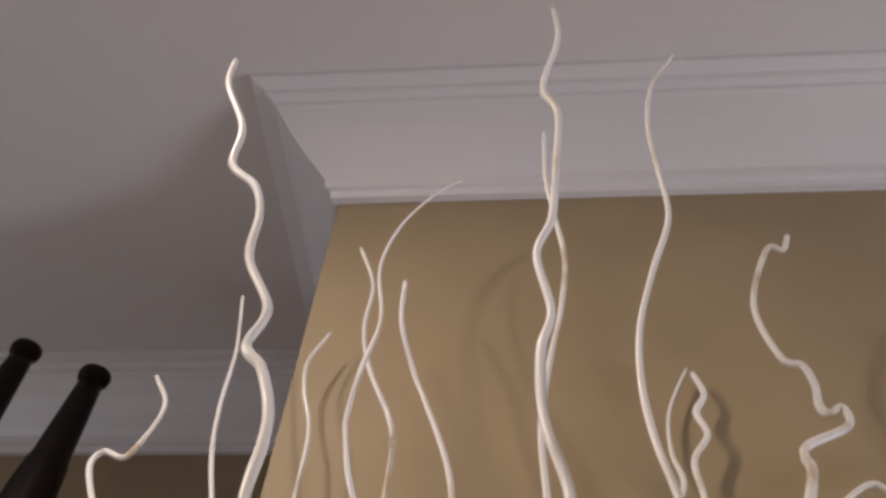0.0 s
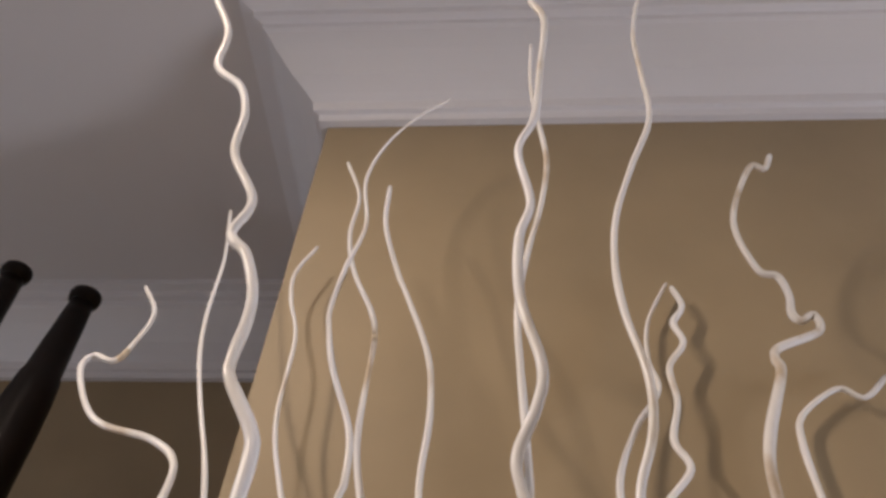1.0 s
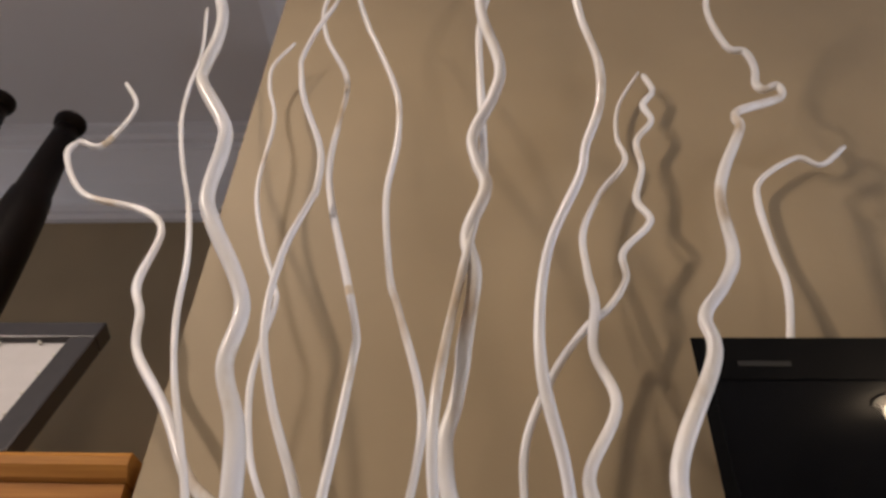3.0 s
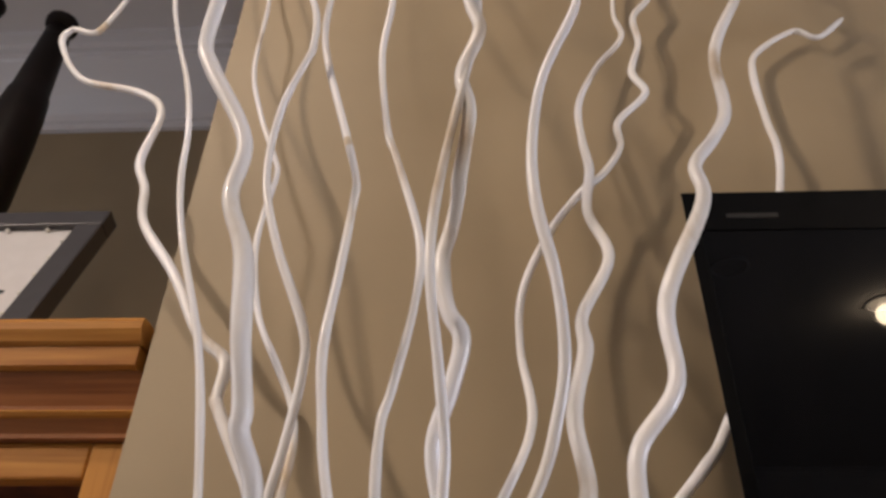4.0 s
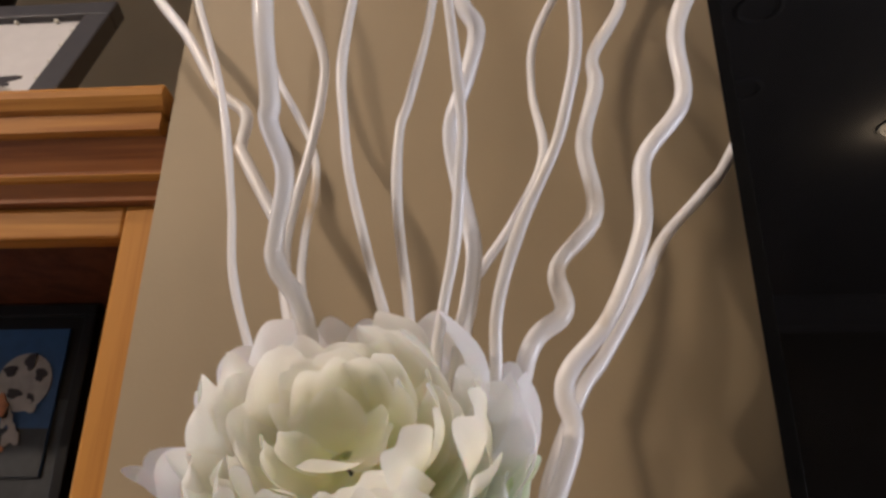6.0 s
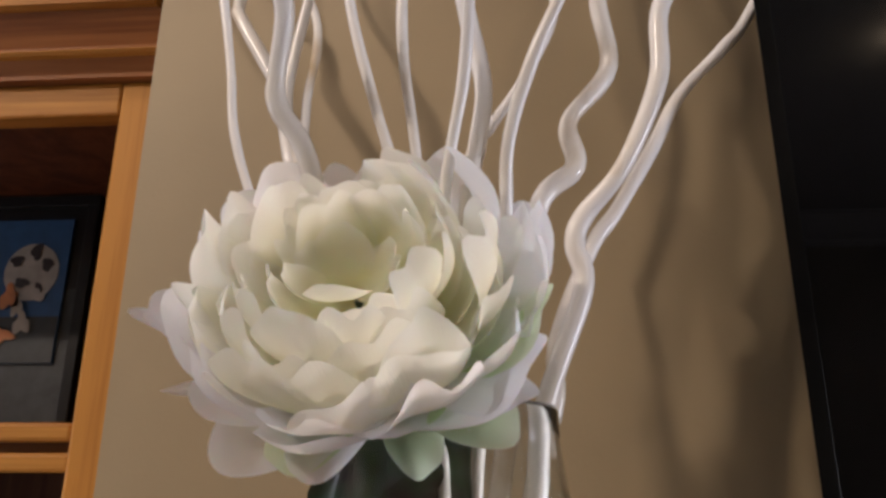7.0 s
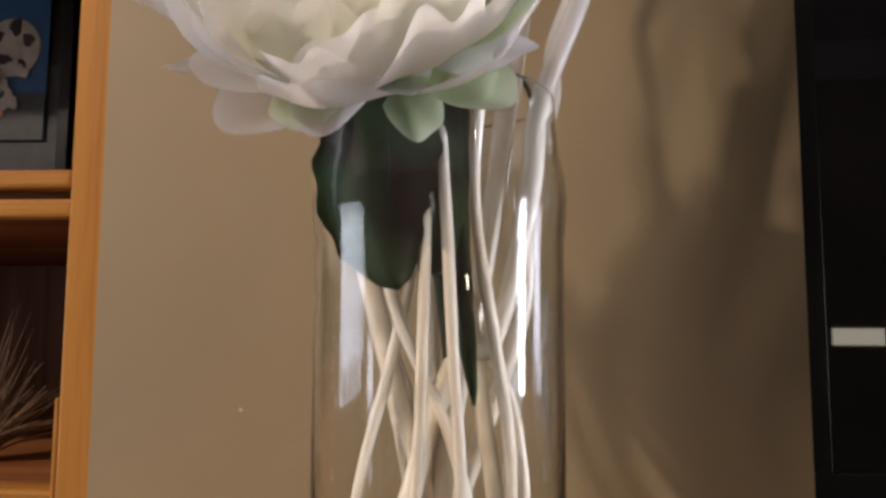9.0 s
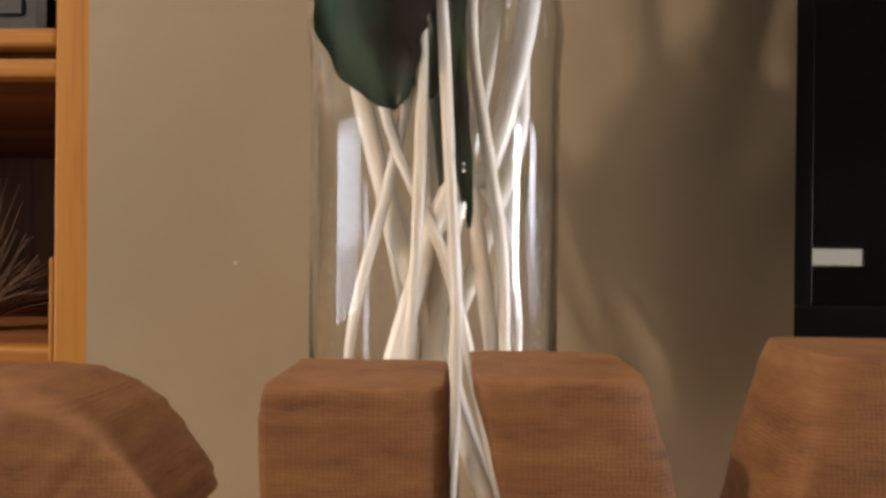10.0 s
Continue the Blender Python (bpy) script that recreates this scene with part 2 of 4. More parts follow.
def smooth_line(points, per):
    """Catmull-Rom curve through the points."""
    pts = [Vector(p) for p in points]
    pts = [pts[0] * 2 - pts[1]] + pts + [pts[-1] * 2 - pts[-2]]
    out = []
    for i in range(1, len(pts) - 2):
        p0, p1, p2, p3 = pts[i - 1:i + 3]
        for k in range(per):
            s = k / per
            out.append(0.5 * (2 * p1 + (p2 - p0) * s + (2 * p0 - 5 * p1 + 4 * p2 - p3) * s * s + (3 * p1 - p0 - 3 * p2 + p3) * s ** 3))
    return out + [pts[-2]]


def tube(line, radius, sides=10, bm=None):
    """A round rod along a line; radius is a function of 0..1 along it."""
    bm = bm or bmesh.new()
    up = Vector((0.3, 1, 0.1)).normalized()
    prev, n = None, len(line)
    for i, p in enumerate(line):
        d = (line[min(i + 1, n - 1)] - line[max(i - 1, 0)]).normalized()
        u = (up - d * up.dot(d)).normalized()
        w = d.cross(u)
        up = u
        r = radius(i / (n - 1))
        ring = [bm.verts.new(p + (u * math.cos(2 * math.pi * k / sides) + w * math.sin(2 * math.pi * k / sides)) * r) for k in range(sides)]
        if prev:
            for k in range(sides):
                bm.faces.new((prev[k], prev[(k + 1) % sides], ring[(k + 1) % sides], ring[k]))
        else:
            bm.faces.new(ring)
        prev = ring
    bm.faces.new(prev)
    return bm


# ---- the room ----
CEIL, WALL_Y, CORNER_X, BACK_Y = 2.707, 0.62, -0.233, 1.234
LEFT, RIGHT, REAR = -2.3, 3.2, -3.0

structure("floor", box(LEFT, RIGHT, REAR, BACK_Y, -0.1, 0.0), FLOOR, "unseen beige floor of the living room, pale to bounce light", "floor")
structure("ceiling", box(LEFT - 0.1, RIGHT + 0.1, REAR - 0.1, BACK_Y + 0.1, CEIL, CEIL + 0.1), CEILING, "off-white painted flat ceiling", "ceiling")
structure("wall_chimney", box(CORNER_X, 1.75, WALL_Y, BACK_Y, 0.0, CEIL, 0.0), WALL, "tan painted chimney breast wall with a sharp corner", "wall")
structure("wall_north", box(LEFT, RIGHT, BACK_Y, BACK_Y + 0.1, 0.0, CEIL), WALL, "tan painted wall of the alcove behind the cabinet", "wall")


chip = part("paint_chip", lathe([(0.0, 0.0), (0.0013, 0.0), (0.0009, 0.0005), (0.0, 0.0006)], 10), BARE, bpy.data.objects["wall_chimney"], "small pale chip in the paint")
chip.matrix_world = pose(-0.137, WALL_Y, 1.216, 90)


def wall_with_window(name, x0, x1, along, w0, w1, z0, z1):
    """A side or rear wall with one opening through it; along tells its long axis."""
    lo, hi = (REAR - 0.1, BACK_Y) if along == "y" else (LEFT, RIGHT)
    bm = bmesh.new()
    for a, b, c, d in ((lo, w0, 0, CEIL), (w1, hi, 0, CEIL), (w0, w1, 0, z0), (w0, w1, z1, CEIL)):
        box(*((x0, x1, a, b) if along == "y" else (a, b, x0, x1)), c, d, bm=bm)
    return structure(name, bm, WALL_ROOM, "tan painted room wall with a window opening", "wall")


wall_with_window("wall_west", LEFT - 0.1, LEFT, "y", -0.54, 0.62, 0.86, 1.54)
wall_with_window("wall_east", RIGHT, RIGHT + 0.1, "y", -0.27, 0.17, 0.75, 1.65)
wall_with_window("wall_south", REAR - 0.1, REAR, "x", 1.74, 2.02, 1.155, 1.245)


def window(name, x0, x1, y0, y1, z0, z1):
    ob = thing(name, ((x0 + x1) / 2, (y0 + y1) / 2, z0), "white-framed window letting daylight into the room", "window", "", "structure")
    side = x1 - x0 < y1 - y0
    w = 0.045
    lo, hi = (y0, y1) if side else (x0, x1)
    cut = lambda a, b, c, d: box(x0, x1, a, b, c, d, 0.004) if side else box(a, b, y0, y1, c, d, 0.004)
    mid = (lo + hi) / 2
    for a, b, c, d in ((lo, lo + w, z0, z1), (hi - w, hi, z0, z1), (lo + w, hi - w, z0, z0 + w), (lo + w, hi - w, z1 - w, z1), (mid - 0.015, mid + 0.015, z0 + w, z1 - w)):
        part("window_frame", cut(a, b, c, d), TRIM, ob)
    return ob


west = window("window_1", LEFT - 0.09, LEFT - 0.02, -0.54, 0.62, 0.86, 1.54)
east = window("window_2", RIGHT + 0.02, RIGHT + 0.09, -0.27, 0.17, 0.75, 1.65)
for y in (-0.28, 0.02, 0.30):
    part("glazing_bar", box(LEFT + 0.022, LEFT + 0.034, y - 0.045, y + 0.045, 0.86, 1.54, 0.003), TRIM, west)
for y in (-0.125, -0.030, 0.040):
    part("glazing_bar", box(RIGHT - 0.034, RIGHT - 0.022, y - 0.007, y + 0.007, 0.75, 1.65, 0.003), TRIM, east)
structure("window_3", box(1.70, 2.06, REAR - 0.03, REAR + 0.02, 1.115, 1.155, 0.004), OAK, "oak sill under a low slot window", "window sill")

# crown moulding: profile as (run out from the wall, height below the ceiling)
CROWN = [(0.0, 0.161), (0.012, 0.161), (0.014, 0.148), (0.022, 0.146), (0.024, 0.128), (0.034, 0.118), (0.056, 0.100),
         (0.082, 0.070), (0.100, 0.044), (0.106, 0.040), (0.108, 0.030), (0.120, 0.028), (0.123, 0.016), (0.143, 0.012), (0.143, 0.0), (0.0, 0.0)]


def crown(name, runs):
    """Moulding along a polyline of wall corners (x, y), run out to the left of its way, mitred at each corner."""
    bm = bmesh.new()
    rows = []
    n = len(runs)
    for i, p in enumerate(runs):
        p = Vector(p)
        a = (p - Vector(runs[i - 1])).normalized() if i else None
        b = (Vector(runs[i + 1]) - p).normalized() if i < n - 1 else None
        na = Vector((-a.y, a.x)) if a else None
        nb = Vector((-b.y, b.x)) if b else None
        out = na + nb if (a and b) else (na or nb)
        if a and b:
            out = out / (1 + na.dot(nb)) if abs(1 + na.dot(nb)) > 1e-4 else na
        rows.append([bm.verts.new((p.x + out.x * o, p.y + out.y * o, CEIL - 0.001 - d)) for o, d in CROWN])
    m = len(CROWN)
    for r, s in zip(rows, rows[1:]):
        for k in range(m):
            bm.faces.new((r[k], r[(k + 1) % m], s[(k + 1) % m], s[k]))
    bm.faces.new(rows[0])
    bm.faces.new(rows[-1])
    return structure(name, bm, TRIM, "white painted stepped crown moulding under the ceiling", "crown moulding")


crown("trim_crown", [(RIGHT, BACK_Y), (1.75, BACK_Y), (1.75, WALL_Y), (CORNER_X, WALL_Y), (CORNER_X, BACK_Y), (LEFT, BACK_Y), (LEFT, REAR), (RIGHT, REAR), (RIGHT, BACK_Y - 0.3)])

structure("trim_mantel", box(-0.225, 1.55, 0.30, WALL_Y - 0.002, 0.985, 1.035, 0.004), OAK, "honey oak mantel shelf on the chimney breast", "mantel")

down = thing("recessed_downlight", (DOWNLIGHT[0], DOWNLIGHT[1], CEIL), "round recessed ceiling downlight with a white rim", "downlight", "recessed downlights")
part("rim", lathe([(0.045, 0), (0.062, 0), (0.060, -0.005), (0.047, -0.005)], 40, (DOWNLIGHT[0], DOWNLIGHT[1], CEIL - 0.0005), True), TRIM, down, "", True)
for lx, ly in (NEAR_DOWNLIGHT[:2], (0.72, -0.62), (0.78, -0.98), (1.34, -1.21)):
    copy_thing(down, Matrix.Translation((lx, ly, CEIL)))

# ---- oak wall cabinet in the alcove ----
CX0, CX1, FACE = -1.35, -0.2365, 0.663
cab = thing("oak_bookcase", (-0.8, 0.95, 0.0), "honey oak built-in bookcase with a moulded cornice and open shelves", "bookcase")
part("cornice", extrude_x([(0.6150, 1.7340), (0.6120, 1.7300), (0.6120, 1.7235), (0.6170, 1.7150), (0.6200, 1.7130), (0.9000, 1.7130), (0.9000, 1.7340)], CX0, CX1 - 0.004), OAK, cab)
part("cornice_fillet", extrude_x([(0.6215, 1.7125), (0.6215, 1.6965), (0.6260, 1.6945), (0.90, 1.6945), (0.90, 1.7125)], CX0, CX1 - 0.006), OAK, cab)
part("frieze", extrude_x([(0.6280, 1.6940), (0.6400, 1.6800), (0.6450, 1.6720), (0.6450, 1.6680), (0.90, 1.6680), (0.90, 1.6940)], CX0, CX1 - 0.003), OAK_FRIEZE, cab, "red oak frieze with the cornice's shade put into its colour")
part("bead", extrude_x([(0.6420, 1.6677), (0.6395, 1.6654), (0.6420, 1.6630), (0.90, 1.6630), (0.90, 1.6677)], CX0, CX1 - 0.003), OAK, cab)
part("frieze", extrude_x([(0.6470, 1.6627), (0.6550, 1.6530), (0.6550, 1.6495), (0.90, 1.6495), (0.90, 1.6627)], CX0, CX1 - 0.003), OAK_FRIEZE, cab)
part("top_rail", box(CX0, CX1 - 0.0445, FACE, FACE + 0.02, 1.6200, 1.6490, 0.002), OAK, cab)
part("stile", box(CX1 - 0.044, CX1, FACE, FACE + 0.02, 0.08, 1.6490, 0.0025), OAK_UP, cab)
part("stile_foot", box(CX1 - 0.0475, CX1 - 0.0445, FACE + 0.001, FACE + 0.019, 0.08, 1.217, 0.001), OAK_UP, cab)
part("stile", box(CX0, CX0 + 0.044, FACE, FACE + 0.02, 0.08, 1.6490, 0.0025), OAK_UP, cab)
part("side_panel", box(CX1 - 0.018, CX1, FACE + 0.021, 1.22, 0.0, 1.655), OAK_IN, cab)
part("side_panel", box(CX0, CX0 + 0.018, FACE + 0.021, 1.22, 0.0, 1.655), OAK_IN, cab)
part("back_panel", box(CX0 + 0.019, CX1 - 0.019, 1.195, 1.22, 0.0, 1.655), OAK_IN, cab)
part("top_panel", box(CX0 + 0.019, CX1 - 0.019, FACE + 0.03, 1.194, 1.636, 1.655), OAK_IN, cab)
for z in (1.379, 1.153):
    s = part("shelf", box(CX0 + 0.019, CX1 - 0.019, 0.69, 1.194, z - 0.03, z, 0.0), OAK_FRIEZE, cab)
    part("shelf_edge", box(CX0 + 0.045, CX1 - 0.046, 0.668, 0.689, z - 0.013, z + 0.0005, 0.003), OAK, s)
    part("shelf_edge", box(CX0 + 0.045, CX1 - 0.046, 0.671, 0.689, z - 0.034, z - 0.0205, 0.003), OAK, s)
part("base_rail", box(CX0 + 0.0445, CX1 - 0.048, FACE, FACE + 0.02, 1.085, 1.115, 0.002), OAK, cab)
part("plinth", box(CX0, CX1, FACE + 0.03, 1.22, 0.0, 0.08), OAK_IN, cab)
for x0, x1 in ((CX0 + 0.047, -0.80), (-0.797, CX1 - 0.05)):
    d = part("door", box(x0, x1, FACE - 0.002, FACE + 0.018, 0.085, 1.083, 0.003), OAK_UP, cab)
    part("knob", lathe([(0, 0), (0.012, 0.004), (0.014, 0.012), (0.006, 0.016), (0.005, 0.024), (0, 0.024)], 16), LOGO, d)
    d.children[0].matrix_world = pose((x1 if x0 < -1 else x0) + (-0.03 if x0 < -1 else 0.03), FACE - 0.0255, 0.85, -90)

# framed print standing in the upper bay
pr = thing("framed_print", (-0.54, 0.85, 1.3795), "black framed blue print with a pale disc on the shelf", "picture")
px0, px1, pz0, pz1, py = -0.70, -0.405, 1.3795, 1.633, 0.862
part("frame_bar", box(px0, px1, py, py + 0.02, pz0, pz0 + 0.012, 0.001), FRAME_BLACK, pr)
part("frame_bar", box(px0, px1, py, py + 0.02, pz1 - 0.012, pz1, 0.001), FRAME_BLACK, pr)
part("frame_bar", box(px0, px0 + 0.012, py, py + 0.02, pz0 + 0.0121, pz1 - 0.0121, 0.001), FRAME_BLACK, pr)
part("frame_bar", box(px1 - 0.012, px1, py, py + 0.02, pz0 + 0.0121, pz1 - 0.0121, 0.001), FRAME_BLACK, pr)
part("mat_board", box(px0 + 0.0121, px1 - 0.0121, py + 0.006, py + 0.015, pz0 + 0.0121, 1.53), MAT_DARK, pr, "charcoal lower mat board")
part("mat_board", box(px0 + 0.0121, px1 - 0.0121, py + 0.0065, py + 0.015, 1.5301, pz1 - 0.0121), FRAME_BLACK, pr)
sheet = part("print_sheet", box(-0.58, -0.432, py + 0.003, py + 0.0055, 1.452, 1.606), BLUE, pr, "blue printed sheet")


def flat_blob(cx, cz, rx, rz, y, wob=0.0, seed=1, n=28):
    rnd = random.Random(seed)
    ph = rnd.random() * 6
    bm = bmesh.new()
    ring = []
    for k in range(n):
        a = 2 * math.pi * k / n
        q = 1 + wob * math.sin(3 * a + ph) + wob * 0.6 * math.sin(5 * a + 2 * ph)
        ring.append((cx + rx * q * math.cos(a), cz + rz * q * math.sin(a)))
    f = [bm.verts.new((x, y, z)) for x, z in ring]
    b = [bm.verts.new((x, y + 0.0008, z)) for x, z in ring]
    bm.faces.new(f)
    for k in range(n):
        bm.faces.new((f[k], f[(k + 1) % n], b[(k + 1) % n], b[k]))
    return bm


part("pale_disc", flat_blob(-0.470, 1.548, 0.030, 0.031, py + 0.0021), DISC, sheet)
for i, (cx, cz, rx, rz) in enumerate(((-0.467, 1.570, 0.006, 0.009), (-0.453, 1.556, 0.006, 0.007), (-0.487, 1.560, 0.007, 0.006), (-0.478, 1.536, 0.008, 0.005), (-0.459, 1.530, 0.004, 0.006))):
    part("dark_patch", flat_blob(cx, cz, rx, rz, py + 0.0012, 0.15, i), INK, sheet)
for i, (cx, cz, rx, rz, m) in enumerate(((-0.488, 1.520, 0.010, 0.012, RUST), (-0.462, 1.522, 0.012, 0.006, DISC), (-0.478, 1.510, 0.006, 0.010, DISC), (-0.470, 1.492, 0.009, 0.010, DISC), (-0.490, 1.480, 0.012, 0.008, RUST))):
    part("print_patch", flat_blob(cx, cz, rx, rz, py + 0.0004 + 0.0002 * (i % 2), 0.25, i + 9), m, sheet)
part("print_band", box(-0.58, -0.4325, py + 0.0022, py + 0.0029, 1.452, 1.500), MAT_DARK, sheet)

# sheaf of dry grass lying in the lower bay
sheaf = thing("straw_sheaf", (-0.40, 0.76, 1.1535), "sheaf of dry brown straw lying on the cabinet shelf", "dried grass")
bm = bmesh.new()
rnd = random.Random(4)
for k in range(70):
    base = Vector((-0.41 + rnd.uniform(-0.012, 0.012), 0.765 + rnd.uniform(-0.012, 0.012), 1.156 + rnd.uniform(0, 0.012)))
    ang = rnd.uniform(-0.25, 1.35) if k > 6 else rnd.uniform(0.15, 0.35)
    ln = rnd.uniform(0.045, 0.085) if k > 6 else rnd.uniform(0.10, 0.125)
    tip = base + Vector((math.sin(ang) * ln, rnd.uniform(-0.03, 0.03), max(0.004, math.cos(ang) * ln)))
    midp = (base + tip) / 2 + Vector((rnd.uniform(-0.004, 0.004), 0, 0.004))
    tube(smooth_line([base, midp, tip], 4), lambda s: 0.0011 * (1 - 0.6 * s), 5, bm)
tagged(part("bristles", bm, STRAW, sheaf), kind="stuff")
part("tie", lathe([(0.015, 0), (0.017, 0.004), (0.015, 0.008), (0.013, 0.004)], 16, (-0.41, 0.765, 1.1545), True), TWINE, sheaf, "dark twine tie", True)

# ---- on top of the cabinet ----
def bottle_vase(x, y, top, label):
    z0 = 1.7345
    h = top - z0
    ob = thing("bottle_vase", (x, y, z0), label, "vase", "dark bottle vases")
    prof = [(0.0, 0.0), (0.030, 0.0), (0.032, 0.01), (0.033, 0.14), (0.036, 0.30), (0.037, h - 0.36), (0.0355, h - 0.27), (0.033, h - 0.21), (0.0295, h - 0.172), (0.0265, h - 0.163),
            (0.0235, h - 0.11), (0.0200, h - 0.05), (0.0180, h - 0.022)]
    part("body", lathe(prof + [(0.0, h - 0.022)], 40, (x, y, z0)), CLAY, ob, "", True)
    part("lip", lathe([(0.0182, h - 0.0218), (0.0235, h - 0.016), (0.0250, h - 0.006), (0.0235, h), (0.018, h), (0.0165, h - 0.01), (0, h - 0.012)], 40, (x, y, z0)), CLAY, ob, "", True)
    return ob


bottle_vase(-0.643, 0.850, 2.418, "tall dark brown glazed bottle vase on the cabinet")
bottle_vase(-0.788, 0.850, 2.478, "taller dark brown glazed bottle vase with flared lip")

fp = thing("leaning_picture", (-0.60, 0.66, 1.7345), "charcoal framed picture with white mat leaning on the cabinet top", "picture")
W_, H_, T_ = 0.46, 0.225, 0.028
fm = pose(-0.383, 0.662, 1.7350, -21)      # foot of the right edge; local x to the left is negative, z up the frame
bars = [(-W_, 0, 0, T_), (-W_, 0, H_ - T_, H_), (-W_, -W_ + T_, T_ + 0.0002, H_ - T_ - 0.0002), (-T_, 0, T_ + 0.0002, H_ - T_ - 0.0002)]
for x0, x1, z0, z1 in bars:
    b = part("frame_bar", box(x0, x1, 0.0, 0.022, z0, z1, 0.002), FRAME_GREY, fp)
    b.matrix_world = fm
mb = part("mat_board", box(-W_ + T_ + 0.0003, -T_ - 0.0003, 0.008, 0.016, T_ + 0.0003, H_ - T_ - 0.0003), MAT_WHITE, fp)
mb.matrix_world = fm
for i, (cx, cz, rx, rz, m) in enumerate(((-0.085, 0.080, 0.030, 0.010, INK), (-0.075, 0.062, 0.018, 0.012, DISC), (-0.115, 0.068, 0.022, 0.014, BLUE), (-0.150, 0.085, 0.035, 0.016, INK), (-0.10, 0.050, 0.05, 0.008, RUST), (-0.22, 0.075, 0.04, 0.02, INK))):
    q = part("print_patch", flat_blob(cx, cz, rx, rz, 0.0072 - 0.0003 * i, 0.25, i + 20), m, mb)
    q.matrix_world = fm
stud_mesh = mesh_of("stud", lathe([(0, -0.003), (0.003, 0), (0, 0.003)], 10), PEARL, True)
for x, z in [(-T_ - 0.004, z) for z in (0.05, 0.08, 0.11, 0.14, 0.17)] + [(-0.06 - 0.045 * k, H_ - T_ - 0.004) for k in range(8)]:
    st = new("stud", stud_mesh)
    st.parent = fp
    st.matrix_parent_inverse = fp.matrix_world.inverted()
    st.matrix_world = fm @ Matrix.Translation((x, 0.005, z))

# ---- television ----
TX0, TX1, TZ0, TZ1, TY = 0.172, 1.29, 1.125, 1.786, 0.533
tv = thing("television", (0.73, 0.57, 1.036), "black flat television with glossy bezel, switched off, on the mantel", "television")


def bezel(x0, x1, z0, z1, left=0.0, right=0.0):
    """A bezel bar whose outer ends draw in towards the back."""
    bm = box(x0, x1, TY, TY + 0.016, z0, z1)
    for v in bm.verts:
        if v.co.y > TY + 0.01:
            v.co.x += left if v.co.x < x0 + 1e-4 else (-right if v.co.x > x1 - 1e-4 else 0)
    bmesh.ops.bevel(bm, geom=bm.edges[:], offset=0.0005, segments=2, affect="EDGES", profile=0.5)
    return part("bezel", bm, BLACK, tv)


part("back_shell", box(TX0 + 0.034, TX1 - 0.034, TY + 0.0165, TY + 0.034, TZ0 + 0.012, TZ1 - 0.012, 0.006), BLACK_SATIN, tv)
bezel(TX0, TX1, TZ1 - 0.0335, TZ1, 0.017, 0.017)
bezel(TX0, TX1, TZ0, TZ0 + 0.075, 0.017, 0.017)
bezel(TX0, TX0 + 0.009, TZ0 + 0.0752, TZ1 - 0.0337, 0.0085)
bezel(TX1 - 0.009, TX1, TZ0 + 0.0752, TZ1 - 0.0337, 0.0, 0.0085)
part("screen", box(TX0 + 0.0091, TX1 - 0.0091, TY + 0.001, TY + 0.012, TZ0 + 0.0752, TZ1 - 0.0337), SCREEN, tv, "dark glossy screen")
part("badge", box(0.2005, 0.2355, TY - 0.0006, TY + 0.001, TZ1 - 0.0235, TZ1 - 0.0195), LOGO, tv, "small grey maker's badge")
part("stand_neck", box(0.68, 0.78, TY + 0.008, TY + 0.03, 1.045, TZ0 - 0.0005, 0.002), BLACK_SATIN, tv)
part("stand_foot", box(0.50, 0.96, 0.44, 0.61, 1.0355, 1.0455, 0.003), BLACK, tv)

# ---- wrapped letters on the mantel ----
def wrapped(stroke, half_w, y0, y1, crease, seed):
    """One stroke of a letter wound with ribbon: overlapping turns of uneven width, each lapping a little over the next."""
    rnd = random.Random(seed)
    bm = bmesh.new()
    curved = len(stroke) > 70
    line = [Vector((x, 0, z)) for x, z in stroke]
    line = [line[0]] * 3 + line + [line[-1]] * 3      # the ribbon folds in over both ends
    n = len(line)
    lap, laps = [], 0.0
    left = rnd.randint(5, 9)
    for i in range(n):
        if left == 0:
            left, laps = rnd.randint(4, 10), rnd.uniform(0.5, 1.0)
        left -= 1
        laps *= 0.80
        lap.append(laps)
    slant = rnd.uniform(-0.0016, 0.0016)
    ph = [rnd.uniform(0, 6.28) for _ in range(3)]
    sides, prev = 36, None
    for i, p in enumerate(line):
        d = (line[min(i + 4, n - 1)] - line[max(i - 4, 0)]).normalized()
        side = Vector((d.z, 0, -d.x)) if curved else Vector((1, 0, 0))
        end = min(i, n - 1 - i)
        grow = (0.35, 0.72, 0.93, 0.975, 0.995, 1.0)[min(end, 5)] * (1 + crease * (lap[i] - 0.3) + 0.5 * crease * math.sin(i * 0.21 + ph[0]))
        ym, yh, w = (y0 + y1) / 2, (y1 - y0) / 2 * grow, half_w * grow
        ring = []
        for k in range(sides):
            a = 2 * math.pi * (k + 0.5) / sides
            c, s = math.cos(a), math.sin(a)
            q = lambda v: math.copysign(abs(v) ** 0.24, v)
            sag = 0.0009 * math.sin(2 * a + ph[1]) + 0.0007 * math.sin(3 * a + i * 0.15 + ph[2])
            ring.append(bm.verts.new(p + side * (w * q(c) + sag) + Vector((0, ym + yh * q(s) + sag, 0)) + d * ((slant * q(c) + sag) if 3 < end else 0)))
        if prev:
            for k in range(sides):
                bm.faces.new((prev[k], prev[(k + 1) % sides], ring[(k + 1) % sides], ring[k]))
        else:
            bm.faces.new(ring)
        prev = ring
    bm.faces.new(prev)
    return bm


def run(a, b, n):
    return [(a[0] + (b[0] - a[0]) * k / n, a[1] + (b[1] - a[1]) * k / n) for k in range(n + 1)]


